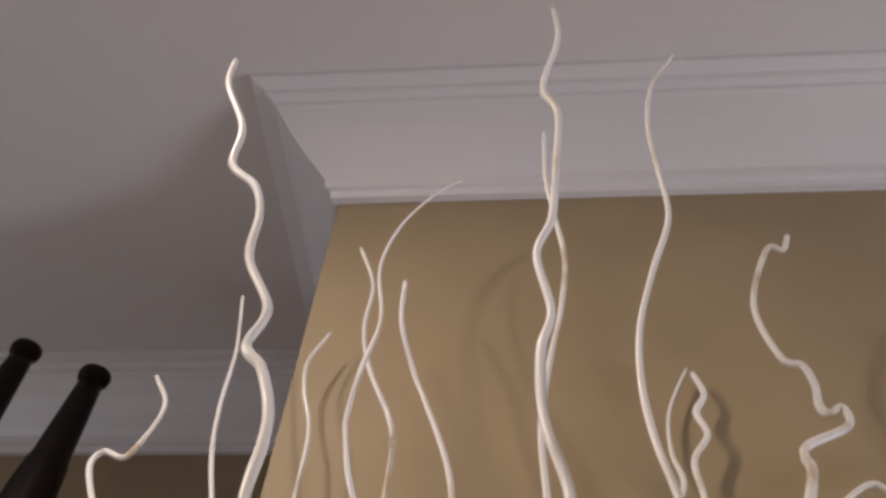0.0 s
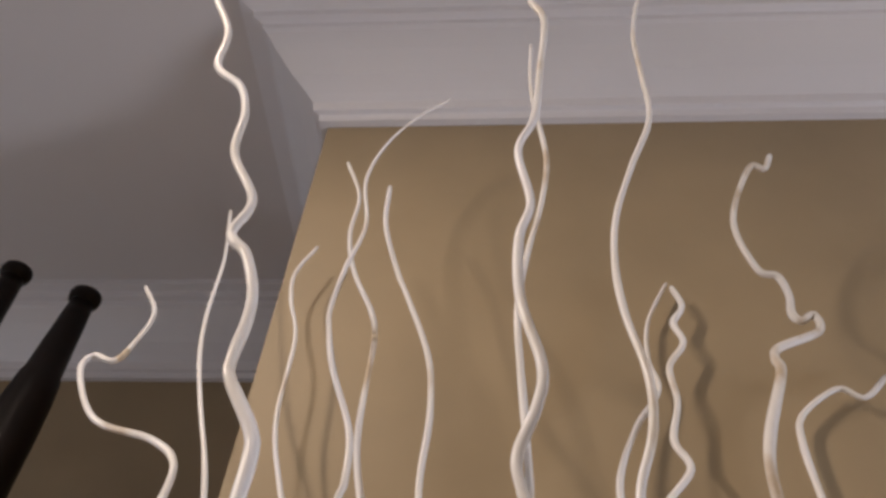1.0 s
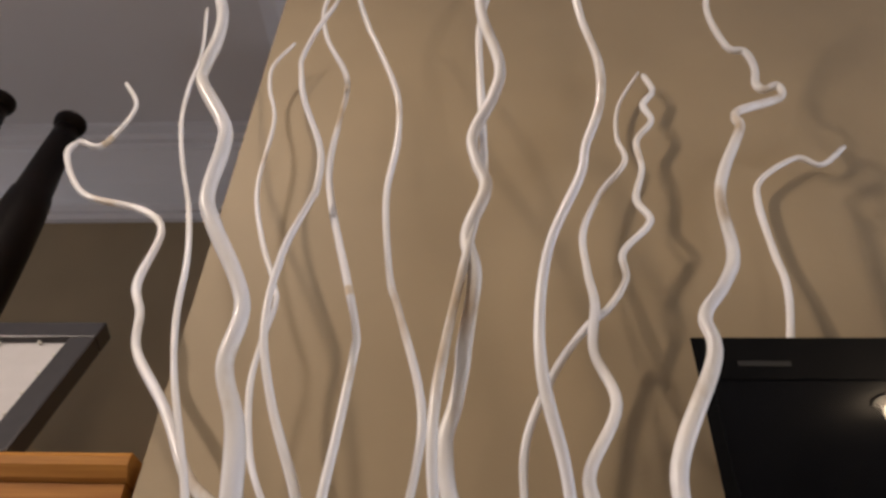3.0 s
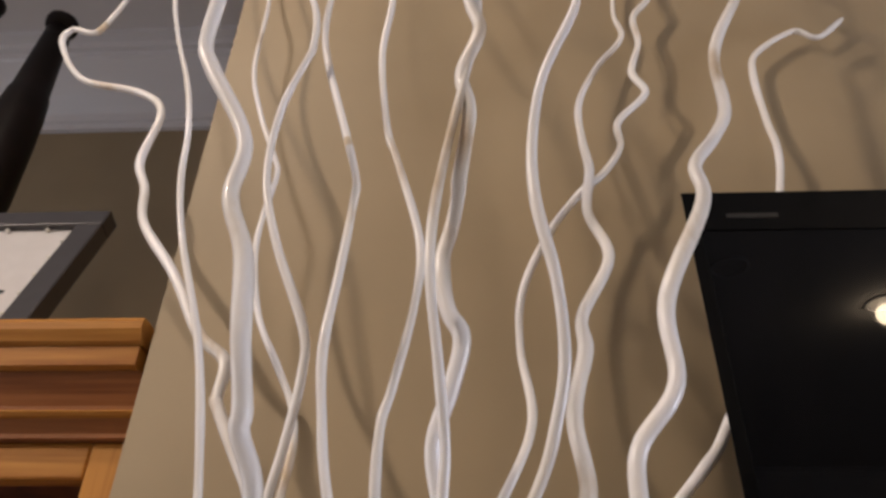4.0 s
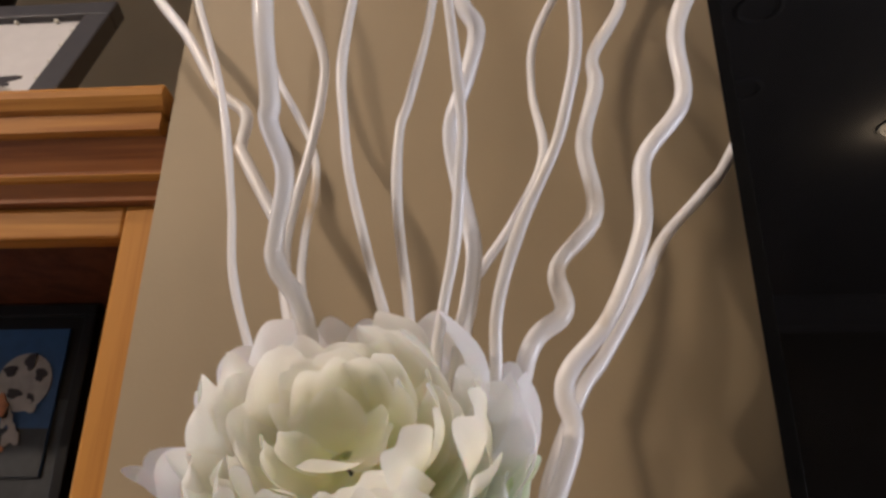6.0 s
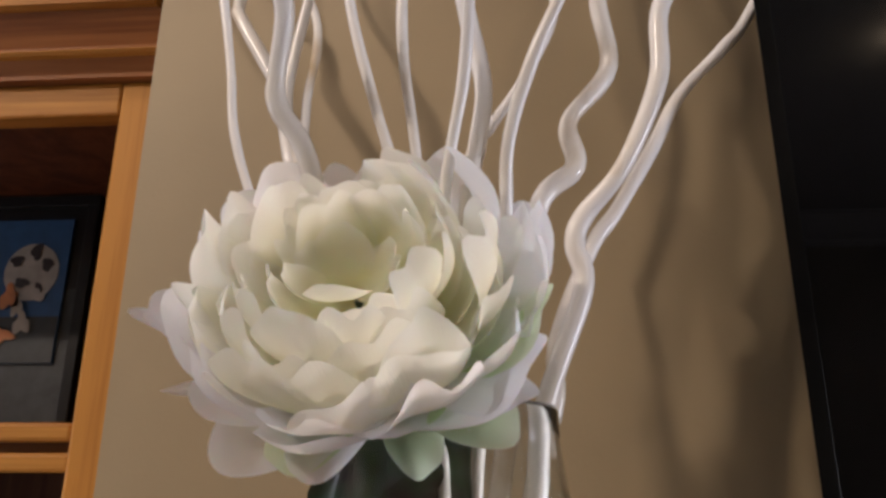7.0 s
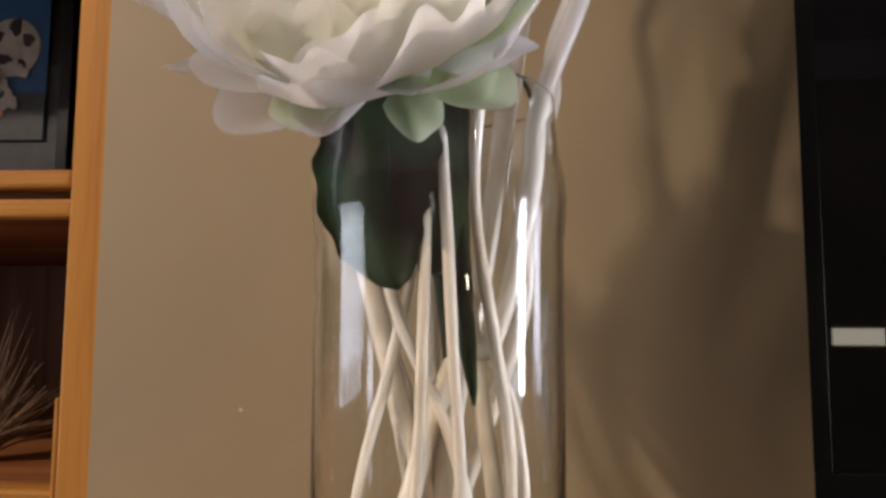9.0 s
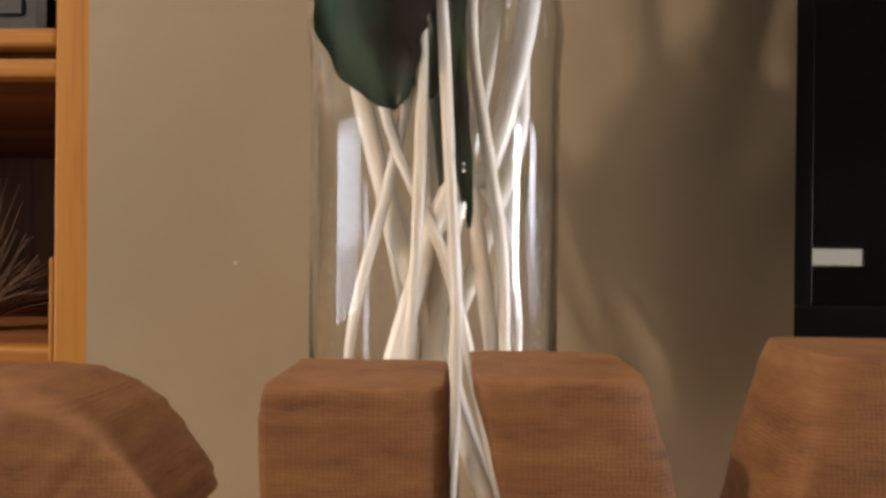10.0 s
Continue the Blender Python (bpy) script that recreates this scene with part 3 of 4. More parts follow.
def letter(char, strokes, half_w, label):
    ob = thing("wrapped_letter", (sum(x for x, z in strokes[0]) / len(strokes[0]), 0.41, 1.0355), label, "letter ornament", "wrapped letters")
    for k, stroke in enumerate(strokes):
        part("wrapped_stroke", wrapped(stroke, half_w, 0.381 + 0.0015 * k, 0.440 - 0.0015 * k, 0.075 if char == "G" else 0.026, ord(char) + k), CLOTH, ob, "", True)
    return ob


ZB, ZT = 1.0365, 1.1845
letter("I", [run((-0.0240, ZT), (-0.0240, ZB), 60)], 0.0288, "brown ribbon-wrapped letter I standing on the mantel")
letter("V", [run((0.0385, ZT + 0.004), (0.0800, ZB), 60), run((0.1470, ZT + 0.011), (0.1040, ZB + 0.0005), 60)], 0.0275, "brown ribbon-wrapped letter V standing on the mantel")
arc = [(-0.149 + 0.055 * math.cos(radians(a)), 1.1105 + 0.054 * math.sin(radians(a))) for a in range(20, 331, 2)]
letter("G", [arc, run((-0.101, 1.092), (-0.101, 1.118), 8)], 0.0195, "brown ribbon-wrapped round letter G standing on the mantel")

# ---- glass vase with willow and peony ----
VC = (-0.005, 0.5005)
vase = thing("glass_vase", (VC[0], VC[1], 1.0355), "tall clear glass cylinder vase holding white willow branches", "vase")
outer = [(0.0, 0.0), (0.0545, 0.0), (0.0562, 0.004), (0.0565, 0.02), (0.0567, 0.270), (0.0575, 0.280), (0.0583, 0.2895), (0.0575, 0.299), (0.0552, 0.310), (0.0538, 0.322), (0.0532, 0.3365), (0.0522, 0.3385)]
inner = [(0.0510, 0.3365), (0.0514, 0.322), (0.0528, 0.310), (0.0546, 0.299), (0.0552, 0.2895), (0.0546, 0.280), (0.0540, 0.270), (0.0538, 0.03), (0.050, 0.018), (0.0, 0.016)]
g = part("glass_body", lathe(outer + inner, 96, (VC[0], VC[1], 1.0355)), GLASS, vase, "", True)
g.visible_shadow = False
foot = part("glass_foot", lathe([(0.0, 0.0165), (0.049, 0.0185), (0.0515, 0.024), (0.050, 0.026), (0.0, 0.025)], 64, (VC[0], VC[1], 1.0355)), GLASS, vase, "thick clear glass foot", True)
foot.visible_shadow = False


def branch(points, tip, foot, bare=()):
    """A curly willow stem from tip to foot, thicker and knobbly downwards."""
    rnd = random.Random(len(points) * 31 + int(foot * 1e5))
    ph = [rnd.uniform(0, 6.28) for _ in range(3)]
    wob = lambda s: 1 + 0.05 * math.sin(31 * s + ph[0]) + 0.04 * math.sin(67 * s + ph[1]) + 0.03 * math.sin(113 * s + ph[2])
    line = smooth_line(points, 7)
    dense = tube(line, lambda s: (tip + (foot - tip) * min(1, s * 1.5)) * wob(s) * (0.75 if s == 0 else 1), 12)
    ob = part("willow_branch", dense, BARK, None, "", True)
    for a, b in bare:
        i, j = int(a * 7), max(int(a * 7) + 2, int(b * 7))
        mid = (i + j) / 2 / (len(line) - 1)
        r = (tip + (foot - tip) * min(1, mid * 1.5)) * 1.09
        part("bare_patch", tube(line[i:j + 1], lambda s: r * (0.9 + 0.1 * math.sin(math.pi * s)), 12), BARE, ob, "tan bare wood where the paint wore off", True)
    return tagged(ob, "white-painted curly willow branch standing in the glass vase", "branch", "willow branches in the vase")


branch([(-0.269, 0.307, 2.359), (-0.266, 0.314, 2.314), (-0.235, 0.324, 2.242), (-0.232, 0.332, 2.188), (-0.205, 0.336, 2.158), (-0.193, 0.341, 2.121),
        (-0.191, 0.348, 2.073), (-0.166, 0.355, 2.022), (-0.174, 0.359, 1.992), (-0.170, 0.360, 1.980), (-0.159, 0.361, 1.968), (-0.148, 0.365, 1.938),
        (-0.146, 0.368, 1.912), (-0.149, 0.371, 1.885), (-0.147, 0.373, 1.869), (-0.127, 0.377, 1.835), (-0.124, 0.379, 1.816), (-0.126, 0.383, 1.782),
        (-0.119, 0.386, 1.762), (-0.094, 0.391, 1.714), (-0.096, 0.395, 1.678), (-0.085, 0.399, 1.646), (-0.080, 0.404, 1.603), (-0.077, 0.414, 1.574),
        (-0.078, 0.419, 1.564), (-0.071, 0.429, 1.543), (-0.076, 0.441, 1.517), (-0.076, 0.447, 1.503), (-0.062, 0.461, 1.473), (-0.055, 0.507, 1.372),
        (-0.038, 0.505, 1.289), (-0.014, 0.502, 1.205), (0.034, 0.496, 1.072)], 0.0032, 0.0047)
branch([(-0.385, 0.605, 2.186), (-0.360, 0.605, 2.143), (-0.369, 0.606, 2.097), (-0.380, 0.605, 2.076), (-0.405, 0.606, 2.084), (-0.409, 0.604, 2.060),
        (-0.368, 0.600, 2.000), (-0.302, 0.598, 1.976), (-0.272, 0.596, 1.946), (-0.274, 0.592, 1.882), (-0.260, 0.589, 1.847), (-0.250, 0.587, 1.808),
        (-0.211, 0.583, 1.755), (-0.178, 0.577, 1.700), (-0.153, 0.575, 1.676), (-0.152, 0.572, 1.649), (-0.150, 0.571, 1.640), (-0.129, 0.568, 1.603),
        (-0.114, 0.565, 1.574), (-0.104, 0.560, 1.526), (-0.064, 0.540, 1.379), (-0.038, 0.523, 1.280), (-0.018, 0.518, 1.224), (-0.002, 0.511, 1.177),
        (0.033, 0.496, 1.072)], 0.0027, 0.0047, [(2.05, 3.0)])
branch([(-0.299, 0.565, 2.275), (-0.283, 0.565, 2.186), (-0.274, 0.554, 2.104), (-0.262, 0.545, 2.041), (-0.241, 0.536, 1.977), (-0.214, 0.526, 1.907),
        (-0.197, 0.518, 1.846), (-0.189, 0.514, 1.790), (-0.177, 0.515, 1.740), (-0.153, 0.517, 1.671), (-0.141, 0.517, 1.626), (-0.131, 0.519, 1.570),
        (-0.125, 0.520, 1.527), (-0.108, 0.520, 1.478), (-0.065, 0.517, 1.377), (-0.032, 0.508, 1.255), (-0.020, 0.505, 1.201), (-0.012, 0.502, 1.162),
        (0.007, 0.496, 1.072)], 0.0020, 0.0027)
branch([(-0.191, 0.589, 2.235), (-0.208, 0.587, 2.189), (-0.204, 0.586, 2.146), (-0.188, 0.584, 2.088), (-0.186, 0.582, 1.990), (-0.169, 0.580, 1.924),
        (-0.148, 0.578, 1.871), (-0.142, 0.577, 1.848), (-0.146, 0.575, 1.806), (-0.145, 0.571, 1.763), (-0.132, 0.566, 1.708), (-0.111, 0.562, 1.666),
        (-0.096, 0.559, 1.635), (-0.091, 0.556, 1.605), (-0.094, 0.551, 1.558), (-0.085, 0.545, 1.505), (-0.025, 0.528, 1.328), (0.021, 0.520, 1.251),
        (0.033, 0.515, 1.209), (0.035, 0.511, 1.166), (0.034, 0.502, 1.072)], 0.0020, 0.0027)
branch([(-0.039, 0.521, 2.450), (-0.074, 0.521, 2.415), (-0.109, 0.514, 2.343), (-0.122, 0.492, 2.237), (-0.107, 0.468, 2.129), (-0.113, 0.452, 2.054),
        (-0.115, 0.439, 1.993), (-0.111, 0.433, 1.964), (-0.102, 0.430, 1.925), (-0.084, 0.434, 1.876), (-0.082, 0.437, 1.842), (-0.085, 0.438, 1.829),
        (-0.097, 0.442, 1.788), (-0.100, 0.447, 1.737), (-0.088, 0.451, 1.689), (-0.067, 0.456, 1.637), (-0.065, 0.459, 1.610), (-0.070, 0.462, 1.572),
        (-0.076, 0.465, 1.542), (-0.079, 0.468, 1.513), (-0.070, 0.472, 1.480), (-0.042, 0.482, 1.371), (-0.025, 0.488, 1.281), (-0.000, 0.490, 1.222),
        (0.015, 0.492, 1.165), (0.037, 0.496, 1.072)], 0.0018, 0.0027)
branch([(-0.151, 0.506, 2.286), (-0.128, 0.499, 2.214), (-0.127, 0.490, 2.142), (-0.114, 0.481, 2.080), (-0.090, 0.473, 2.020), (-0.083, 0.469, 1.987),
        (-0.083, 0.463, 1.940), (-0.082, 0.456, 1.884), (-0.074, 0.451, 1.839), (-0.054, 0.445, 1.767), (-0.045, 0.446, 1.732), (-0.045, 0.447, 1.715),
        (-0.049, 0.450, 1.672), (-0.054, 0.453, 1.623), (-0.051, 0.456, 1.586), (-0.046, 0.458, 1.554), (-0.035, 0.461, 1.512), (-0.022, 0.465, 1.465),
        (-0.006, 0.483, 1.375), (-0.001, 0.474, 1.327), (0.003, 0.467, 1.259), (0.006, 0.469, 1.211), (0.006, 0.472, 1.166), (0.003, 0.477, 1.072)], 0.0021, 0.0027, [(4.9, 5.15), (9.0, 9.3)])
branch([(-0.082, 0.433, 2.141), (-0.081, 0.435, 2.089), (-0.066, 0.437, 2.031), (-0.056, 0.438, 2.004), (-0.036, 0.440, 1.944), (-0.032, 0.442, 1.894),
        (-0.036, 0.444, 1.838), (-0.029, 0.447, 1.774), (-0.022, 0.448, 1.749), (-0.006, 0.452, 1.691), (-0.007, 0.454, 1.651), (-0.017, 0.457, 1.602),
        (-0.022, 0.458, 1.581), (-0.022, 0.462, 1.539), (-0.014, 0.471, 1.471), (-0.010, 0.482, 1.371), (-0.009, 0.471, 1.304), (-0.010, 0.467, 1.237),
        (-0.014, 0.471, 1.172), (-0.020, 0.477, 1.072)], 0.0021, 0.0026)
branch([(0.070, 0.294, 2.441), (0.070, 0.303, 2.370), (0.049, 0.314, 2.282), (0.060, 0.319, 2.240), (0.052, 0.329, 2.159), (0.045, 0.337, 2.101),
        (0.031, 0.342, 2.062), (0.038, 0.348, 2.007), (0.029, 0.353, 1.974), (0.028, 0.359, 1.923), (0.039, 0.365, 1.874), (0.035, 0.369, 1.848),
        (0.023, 0.374, 1.819), (0.025, 0.377, 1.799), (0.030, 0.380, 1.781), (0.020, 0.384, 1.751), (0.024, 0.388, 1.726), (0.019, 0.394, 1.689),
        (0.018, 0.396, 1.676), (0.015, 0.399, 1.659), (0.011, 0.401, 1.645), (0.011, 0.403, 1.631), (0.014, 0.405, 1.616), (0.020, 0.408, 1.604),
        (0.015, 0.415, 1.583), (0.007, 0.422, 1.559), (0.011, 0.431, 1.534), (0.017, 0.439, 1.506), (0.014, 0.447, 1.482), (0.010, 0.454, 1.459),
        (-0.001, 0.496, 1.341), (0.011, 0.496, 1.262), (0.036, 0.496, 1.072)], 0.0030, 0.0040)
branch([(0.053, 0.373, 2.300), (0.049, 0.374, 2.221), (0.052, 0.374, 2.158), (0.056, 0.375, 2.096), (0.048, 0.375, 2.037), (0.036, 0.376, 1.985),
        (0.027, 0.376, 1.932), (0.027, 0.377, 1.883), (0.028, 0.378, 1.848), (0.029, 0.381, 1.789), (0.022, 0.383, 1.749), (0.013, 0.386, 1.701),
        (0.007, 0.388, 1.661), (0.006, 0.390, 1.628), (0.010, 0.399, 1.589), (0.013, 0.411, 1.556), (0.012, 0.417, 1.539), (0.009, 0.430, 1.506),
        (0.003, 0.440, 1.477), (-0.001, 0.451, 1.449), (-0.007, 0.486, 1.353), (-0.024, 0.492, 1.261), (-0.038, 0.493, 1.207), (-0.044, 0.494, 1.166),
        (-0.050, 0.495, 1.072)], 0.0021, 0.0026)
branch([(0.195, 0.334, 2.391), (0.162, 0.336, 2.326), (0.144, 0.339, 2.249), (0.140, 0.341, 2.174), (0.136, 0.343, 2.107), (0.113, 0.345, 2.044),
        (0.095, 0.347, 1.989), (0.088, 0.348, 1.941), (0.089, 0.350, 1.899), (0.096, 0.354, 1.858), (0.094, 0.359, 1.826), (0.084, 0.364, 1.797),
        (0.080, 0.367, 1.778), (0.062, 0.374, 1.737), (0.055, 0.381, 1.700), (0.055, 0.386, 1.666), (0.063, 0.395, 1.626), (0.065, 0.406, 1.592),
        (0.060, 0.415, 1.566), (0.054, 0.422, 1.547), (0.038, 0.433, 1.514), (0.027, 0.445, 1.479), (0.025, 0.460, 1.437), (0.013, 0.485, 1.363),
        (0.012, 0.490, 1.319), (0.019, 0.492, 1.270), (0.026, 0.493, 1.222), (0.028, 0.494, 1.170), (0.031, 0.496, 1.072)], 0.0021, 0.0029)
branch([(0.204, 0.606, 2.190), (0.175, 0.606, 2.132), (0.167, 0.606, 2.081), (0.170, 0.604, 2.042), (0.141, 0.598, 1.994), (0.118, 0.590, 1.937),
        (0.116, 0.584, 1.887), (0.118, 0.579, 1.849), (0.110, 0.564, 1.794), (0.118, 0.545, 1.740), (0.095, 0.541, 1.691), (0.094, 0.538, 1.663),
        (0.083, 0.534, 1.618), (0.086, 0.530, 1.567), (0.062, 0.527, 1.532), (0.064, 0.525, 1.504), (0.042, 0.522, 1.476), (0.026, 0.514, 1.371),
        (0.015, 0.509, 1.297), (0.001, 0.505, 1.231), (-0.007, 0.501, 1.166), (-0.018, 0.496, 1.072)], 0.0020, 0.0055)
branch([(0.208, 0.604, 2.182), (0.213, 0.602, 2.151), (0.199, 0.600, 2.125), (0.203, 0.598, 2.096), (0.183, 0.596, 2.063), (0.182, 0.593, 2.020),
        (0.170, 0.590, 1.976), (0.178, 0.588, 1.946), (0.149, 0.585, 1.908), (0.147, 0.583, 1.877), (0.130, 0.581, 1.847), (0.110, 0.580, 1.827),
        (0.082, 0.574, 1.784), (0.058, 0.566, 1.726), (0.054, 0.560, 1.676), (0.059, 0.553, 1.622), (0.039, 0.546, 1.572), (0.018, 0.540, 1.536),
        (0.008, 0.536, 1.514), (-0.004, 0.511, 1.382), (-0.008, 0.506, 1.302), (-0.008, 0.503, 1.231), (-0.015, 0.500, 1.169), (-0.024, 0.496, 1.072)], 0.0035, 0.0030)
branch([(0.330, 0.521, 2.312), (0.317, 0.521, 2.286), (0.300, 0.521, 2.287), (0.266, 0.532, 2.209), (0.275, 0.541, 2.144), (0.292, 0.542, 2.134),
        (0.297, 0.545, 2.111), (0.294, 0.548, 2.090), (0.299, 0.547, 2.079), (0.314, 0.549, 2.088), (0.309, 0.544, 2.063), (0.265, 0.538, 2.038),
        (0.256, 0.534, 2.022), (0.255, 0.531, 2.004), (0.223, 0.515, 1.935), (0.209, 0.506, 1.891), (0.201, 0.492, 1.828), (0.186, 0.485, 1.795),
        (0.169, 0.485, 1.770), (0.169, 0.486, 1.740), (0.137, 0.490, 1.672), (0.135, 0.493, 1.620), (0.110, 0.496, 1.583), (0.106, 0.500, 1.541),
        (0.086, 0.504, 1.495), (0.065, 0.506, 1.469), (0.060, 0.507, 1.454), (0.063, 0.508, 1.431), (0.042, 0.504, 1.373), (0.036, 0.500, 1.325),
        (0.019, 0.496, 1.262), (-0.003, 0.495, 1.241), (-0.049, 0.485, 1.072)], 0.0032, 0.0050)
branch([(0.390, 0.606, 2.062), (0.360, 0.606, 2.036), (0.338, 0.606, 2.046), (0.297, 0.606, 2.016), (0.287, 0.606, 1.985), (0.285, 0.604, 1.924),
        (0.283, 0.597, 1.883), (0.270, 0.588, 1.832), (0.230, 0.572, 1.713), (0.180, 0.563, 1.621), (0.160, 0.557, 1.594), (0.130, 0.551, 1.560),
        (0.110, 0.543, 1.523), (0.086, 0.535, 1.482), (0.071, 0.530, 1.460), (0.050, 0.520, 1.409), (0.048, 0.515, 1.378), (0.036, 0.511, 1.334),
        (0.034, 0.513, 1.279), (0.019, 0.512, 1.230), (-0.002, 0.510, 1.172), (-0.038, 0.508, 1.072)], 0.0027, 0.0043)


# peony
def petal(R, half, reach, curl, rnd, lobes=0.03, notch=0.0, wave=1.0, foot=0.42, nu=20, nv=14):
    """One broad cupped silk petal: a round-tipped patch of a ball of radius R, grown from its lower pole.
    half: half width in metres; reach: degrees that it climbs; curl: how far the rim turns out (in when negative)."""
    bm = bmesh.new()
    uvl = bm.loops.layers.uv.new("uv")
    p1, p2, p3, p4 = (rnd.uniform(0, 6.28) for _ in range(4))
    skew = rnd.uniform(-0.06, 0.06)
    grid = []
    for j in range(nv + 1):
        v = j / nv
        row = []
        for i in range(nu + 1):
            u = i / nu * 2 - 1
            tip = math.sqrt(max(0.0, 1 - 0.80 * u * u)) * 0.62 + 0.38 * (1 - 0.25 * u * u)
            tip += skew * u + lobes * (0.6 * math.sin(4.2 * u + p1) + 0.4 * math.sin(8.5 * u + p2)) - notch * math.exp(-(u / 0.2) ** 2)
            vv = v * (1 - (1 - tip) * v)
            th = radians(reach) * vv
            side = half * u * (foot + (1 - foot) * math.sin(math.pi / 2 * min(1, v * 1.35)) ** 1.1)
            ph = side / (R * max(0.42, math.sin(min(th, 2.4))))
            r = R * (1 + curl * max(0, vv - 0.5) ** 2 * 2.2 + wave * v * (0.020 * math.sin(3.1 * u + p3) + 0.014 * v * math.sin(6.3 * u + p4)))
            row.append((bm.verts.new((r * math.sin(th) * math.sin(ph), r * math.sin(th) * math.cos(ph), -r * math.cos(th))), (i / nu, v)))
        grid.append(row)
    for j in range(nv):
        for i in range(nu):
            q = (grid[j][i], grid[j][i + 1], grid[j + 1][i + 1], grid[j + 1][i])
            f = bm.faces.new([c[0] for c in q])
            for lp, c in zip(f.loops, q):
                lp[uvl].uv = c[1]
    return bm


FC = Vector((-0.037, 0.430, 1.419))
axis = Vector((-0.10, -0.86, 0.44)).normalized()
flower = thing("silk_peony", (FC.x, FC.y, FC.z), "large white silk peony with cream heart resting on the vase rim", "flower")
turn = axis.to_track_quat("Z", "Y").to_matrix().to_4x4()
BOWL = Matrix.Translation(FC) @ turn @ Matrix.Diagonal((1.14, 1.0, 0.84, 1.0))
rnd = random.Random(23)
# count, ball radius, half width, reach, curl, push along the axis, looseness, material
RINGS = [(6, 0.019, 0.011, 104, 0.15, 0.010, 14, PETAL_IN), (8, 0.028, 0.014, 110, 0.12, 0.009, 13, PETAL_IN), (9, 0.036, 0.017, 114, 0.08, 0.008, 12, PETAL_IN),
         (10, 0.044, 0.019, 116, 0.05, 0.006, 11, PETAL_IN), (11, 0.051, 0.021, 116, 0.0, 0.004, 10, PETAL_IN), (11, 0.057, 0.023, 112, 0.0, 0.002, 8, PETAL_IN),
         (10, 0.062, 0.027, 106, 0.08, -0.001, 6, PETAL), (10, 0.065, 0.028, 97, 0.15, -0.003, 5, PETAL)]
for ring, (n, R, half, reach, curl, push, loose, m) in enumerate(RINGS):
    for k in range(n):
        # heart petals lean about, outer ones stand in their ring
        a = 360 * (k + 0.5 * (ring % 2)) / n + rnd.uniform(-10, 10)
        bm = petal(R * rnd.uniform(0.92, 1.06), half * rnd.uniform(0.8, 1.2), reach * rnd.uniform(0.86, 1.07), curl + rnd.uniform(-0.12, 0.16), rnd,
                   rnd.uniform(0.015, 0.045), rnd.choice((0, 0.05, 0.09, 0.13)), 1.9)
        ob = part("petal", bm, m, flower, "", True)
        ob.matrix_world = BOWL @ pose(rnd.uniform(-0.002, 0.002), rnd.uniform(-0.002, 0.002), push, rnd.uniform(-loose, loose), rnd.uniform(-loose, loose), a)
# guard petals: turn about the axis, ball radius, half width, reach, curl, lean back, foot's way out and along the axis, material
GUARDS = [(90, 0.075, 0.0105, 66, 0.10, -14, 0.022, -0.040, PETAL), (110, 0.060, 0.0035, 64, 0.25, -20, 0.022, -0.040, PETAL),
          (120, 0.050, 0.025, 64, 0.10, -16, 0.024, -0.040, PETAL), (141, 0.046, 0.030, 70, 0.05, -28, 0.027, -0.040, PETAL),
          (160, 0.044, 0.020, 60, 0.05, -20, 0.026, -0.040, PETAL_GREEN), (171, 0.044, 0.020, 58, 0.15, -20, 0.026, -0.038, PETAL),
          (208, 0.040, 0.013, 56, 0.00, -36, 0.028, -0.047, PETAL_GREEN), (234, 0.042, 0.018, 62, 0.00, -34, 0.034, -0.044, PETAL_GREEN),
          (240, 0.046, 0.015, 66, 0.20, -14, 0.030, -0.040, PETAL), (262, 0.056, 0.018, 80, -0.05, -6, 0.022, -0.044, PETAL_GREEN), (282, 0.060, 0.019, 92, 0.0, -2, 0.018, -0.044, PETAL)]
for a, R, half, reach, curl, lean, out, along, m in GUARDS:
    ob = part("guard_petal", petal(R, half, reach, curl, rnd, 0.018, 0.0, 1.3, 0.6), m, flower, "", True)
    ob.matrix_world = Matrix.Translation(FC) @ turn @ pose(0, 0, 0, 0, 0, a) @ pose(0, out, along, lean) @ Matrix.Translation((0, 0, R))
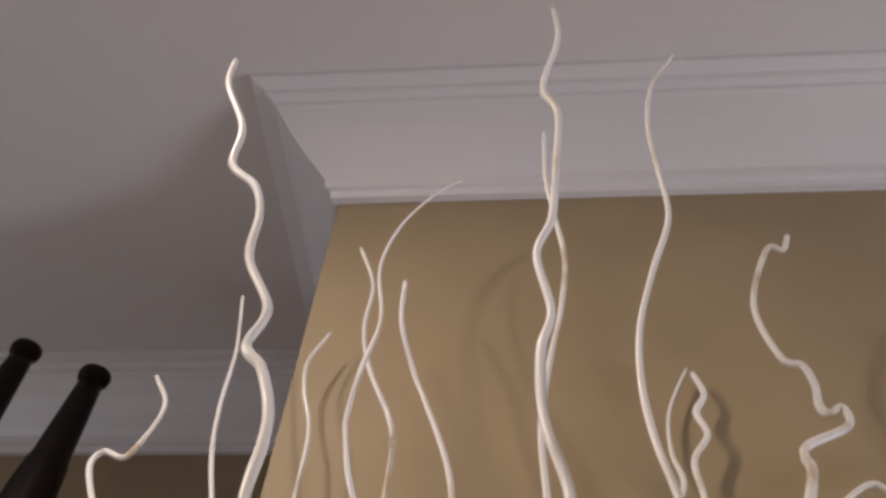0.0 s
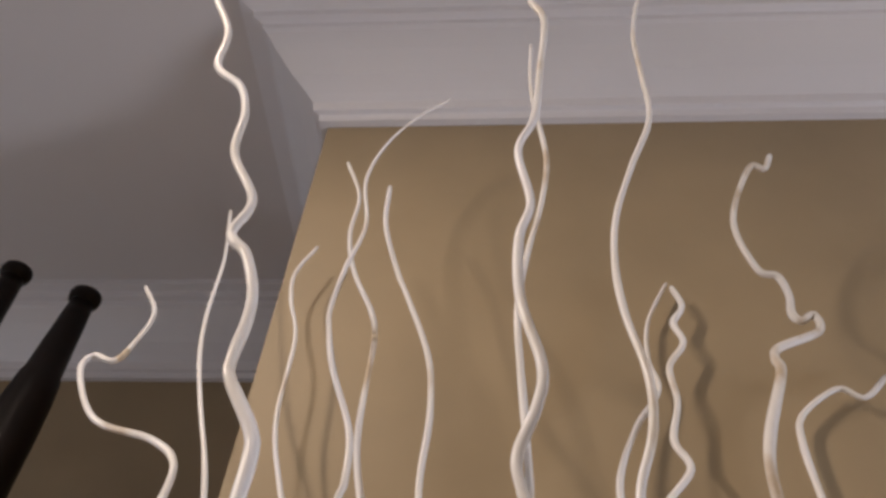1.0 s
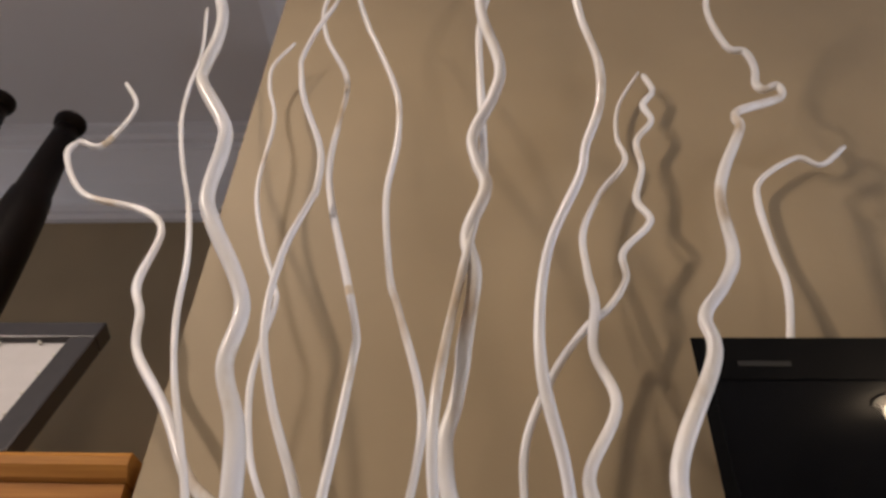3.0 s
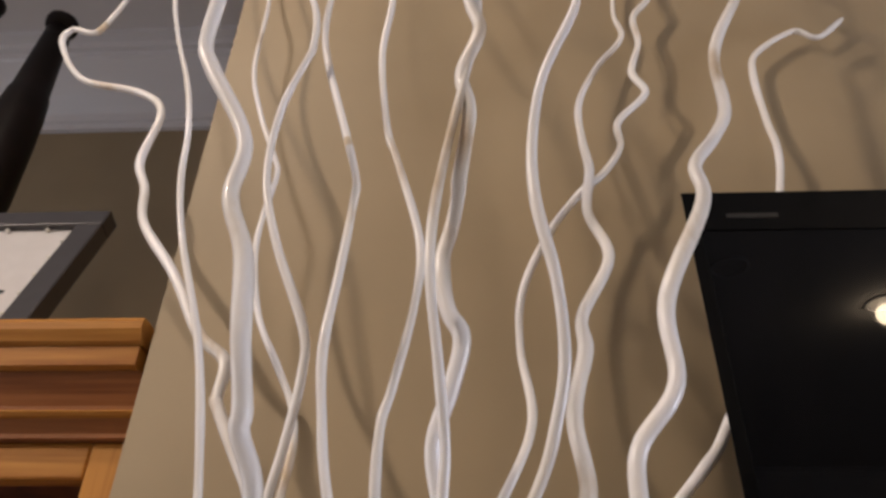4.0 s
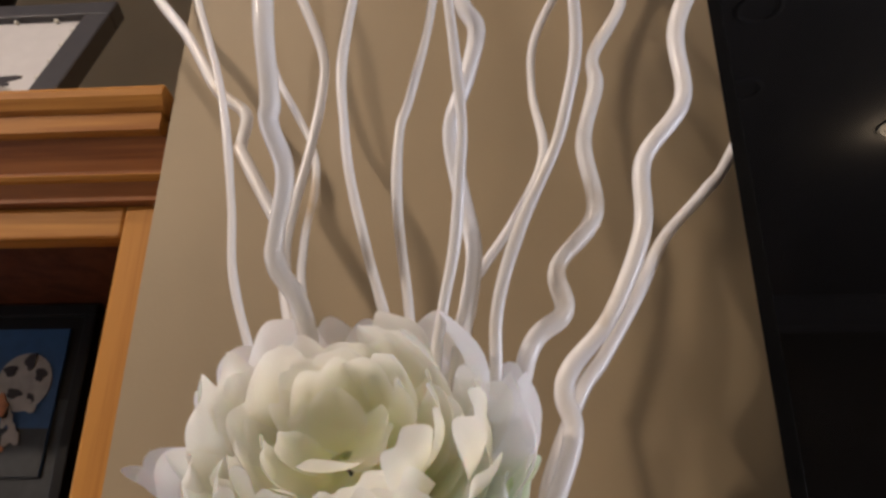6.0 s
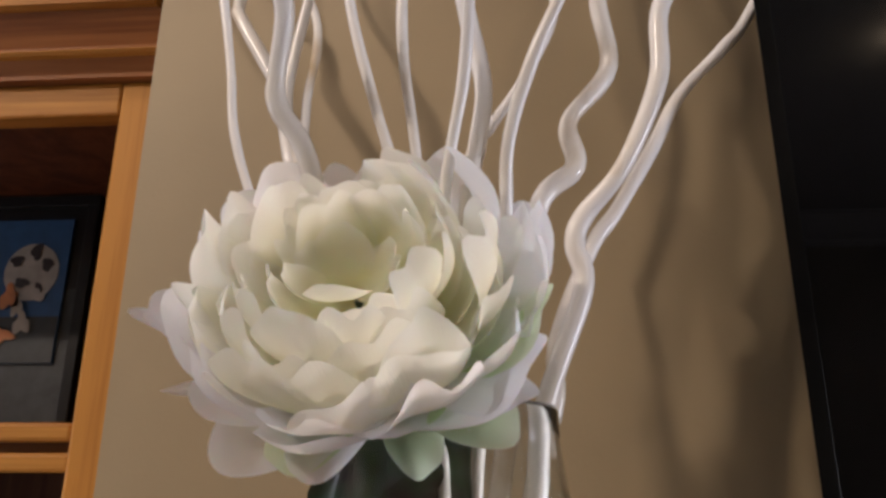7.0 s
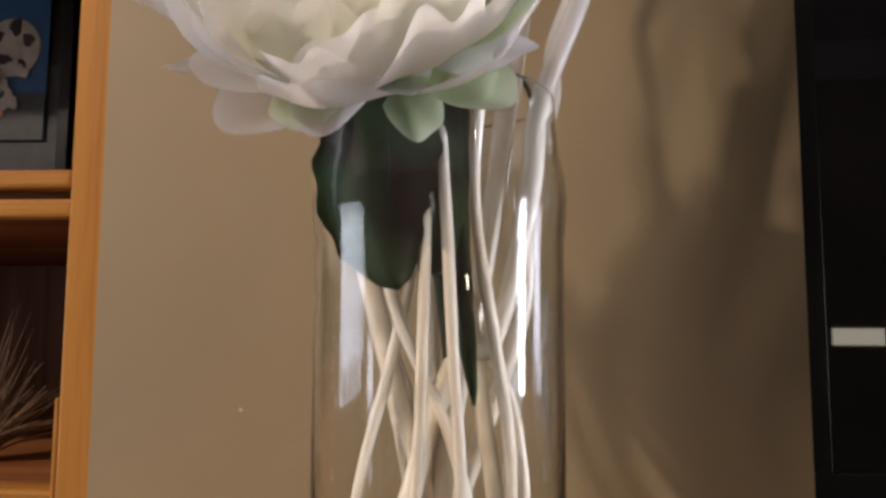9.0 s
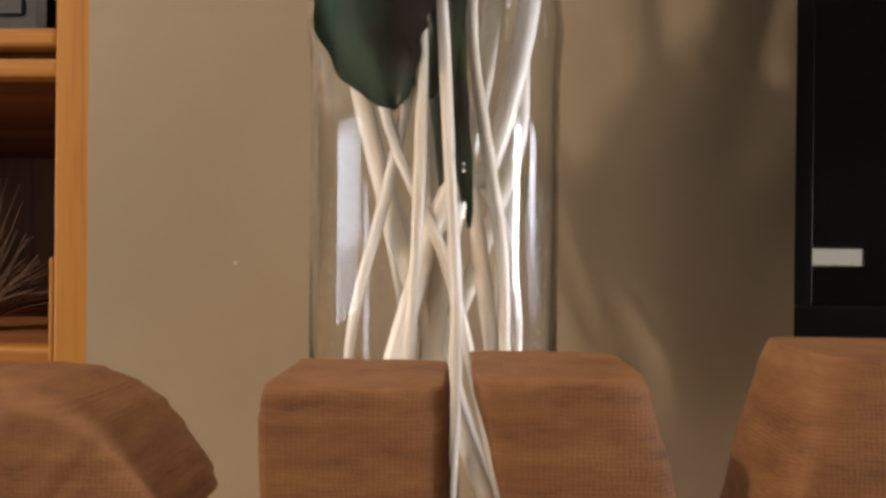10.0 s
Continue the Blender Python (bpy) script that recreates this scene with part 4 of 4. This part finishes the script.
part("calyx", lathe([(0.0, -0.050), (0.006, -0.050), (0.016, -0.046), (0.026, -0.040), (0.020, -0.036), (0.0, -0.036)], 24), LEAF, flower, "dark green cup under the petals", True).matrix_world = Matrix.Translation(FC) @ turn
stem_line = smooth_line([FC - axis * 0.016, FC - axis * 0.03 + Vector((0.004, 0.004, -0.02)), Vector((-0.012, 0.474, 1.345)), Vector((-0.002, 0.492, 1.27)), Vector((0.003, 0.516, 1.19)), Vector((0.006, 0.520, 1.055))], 8)
part("stem", tube(stem_line, lambda s: 0.0026, 10), LEAF, flower, "dark green wired stem", True)


def leaf_blade(line, width):
    """A broad leaf along a line with a folded midrib and a toothed rim."""
    bm = bmesh.new()
    n = len(line)
    rows = []
    for i, p in enumerate(line):
        s = i / (n - 1)
        d = (line[min(i + 1, n - 1)] - line[max(i - 1, 0)]).normalized()
        side = d.cross(Vector((0.25, -1, 0.1))).normalized()
        nrm = side.cross(d)
        w = width * math.sin(math.pi * min(1, 0.10 + s * 0.9)) ** 0.6 * (1 + 0.05 * math.sin(40 * s))
        rows.append([bm.verts.new(p + side * (w * u) + nrm * (0.006 * abs(u) + 0.002 * math.sin(7 * s + 5 * u))) for u in (-1, -0.66, -0.33, 0, 0.33, 0.66, 1)])
    for a, b in zip(rows, rows[1:]):
        for k in range(6):
            bm.faces.new((a[k], a[k + 1], b[k + 1], b[k]))
    bmesh.ops.solidify(bm, geom=bm.faces[:], thickness=0.0005)
    return bm


part("leaf", leaf_blade(smooth_line([(-0.022, 0.472, 1.385), (-0.028, 0.470, 1.350), (-0.031, 0.470, 1.318), (-0.021, 0.472, 1.284)], 10), 0.026), LEAF, flower, "dark green leaf tucked inside the vase", True)
part("leaf", leaf_blade(smooth_line([(-0.008, 0.480, 1.390), (-0.010, 0.480, 1.350), (-0.009, 0.480, 1.315), (-0.006, 0.480, 1.290)], 10), 0.017), LEAF, flower, "", True)
part("leaf", leaf_blade(smooth_line([(0.004, 0.490, 1.385), (0.002, 0.488, 1.34), (0.004, 0.487, 1.29), (0.010, 0.486, 1.235)], 8), 0.006), LEAF, flower, "", True)
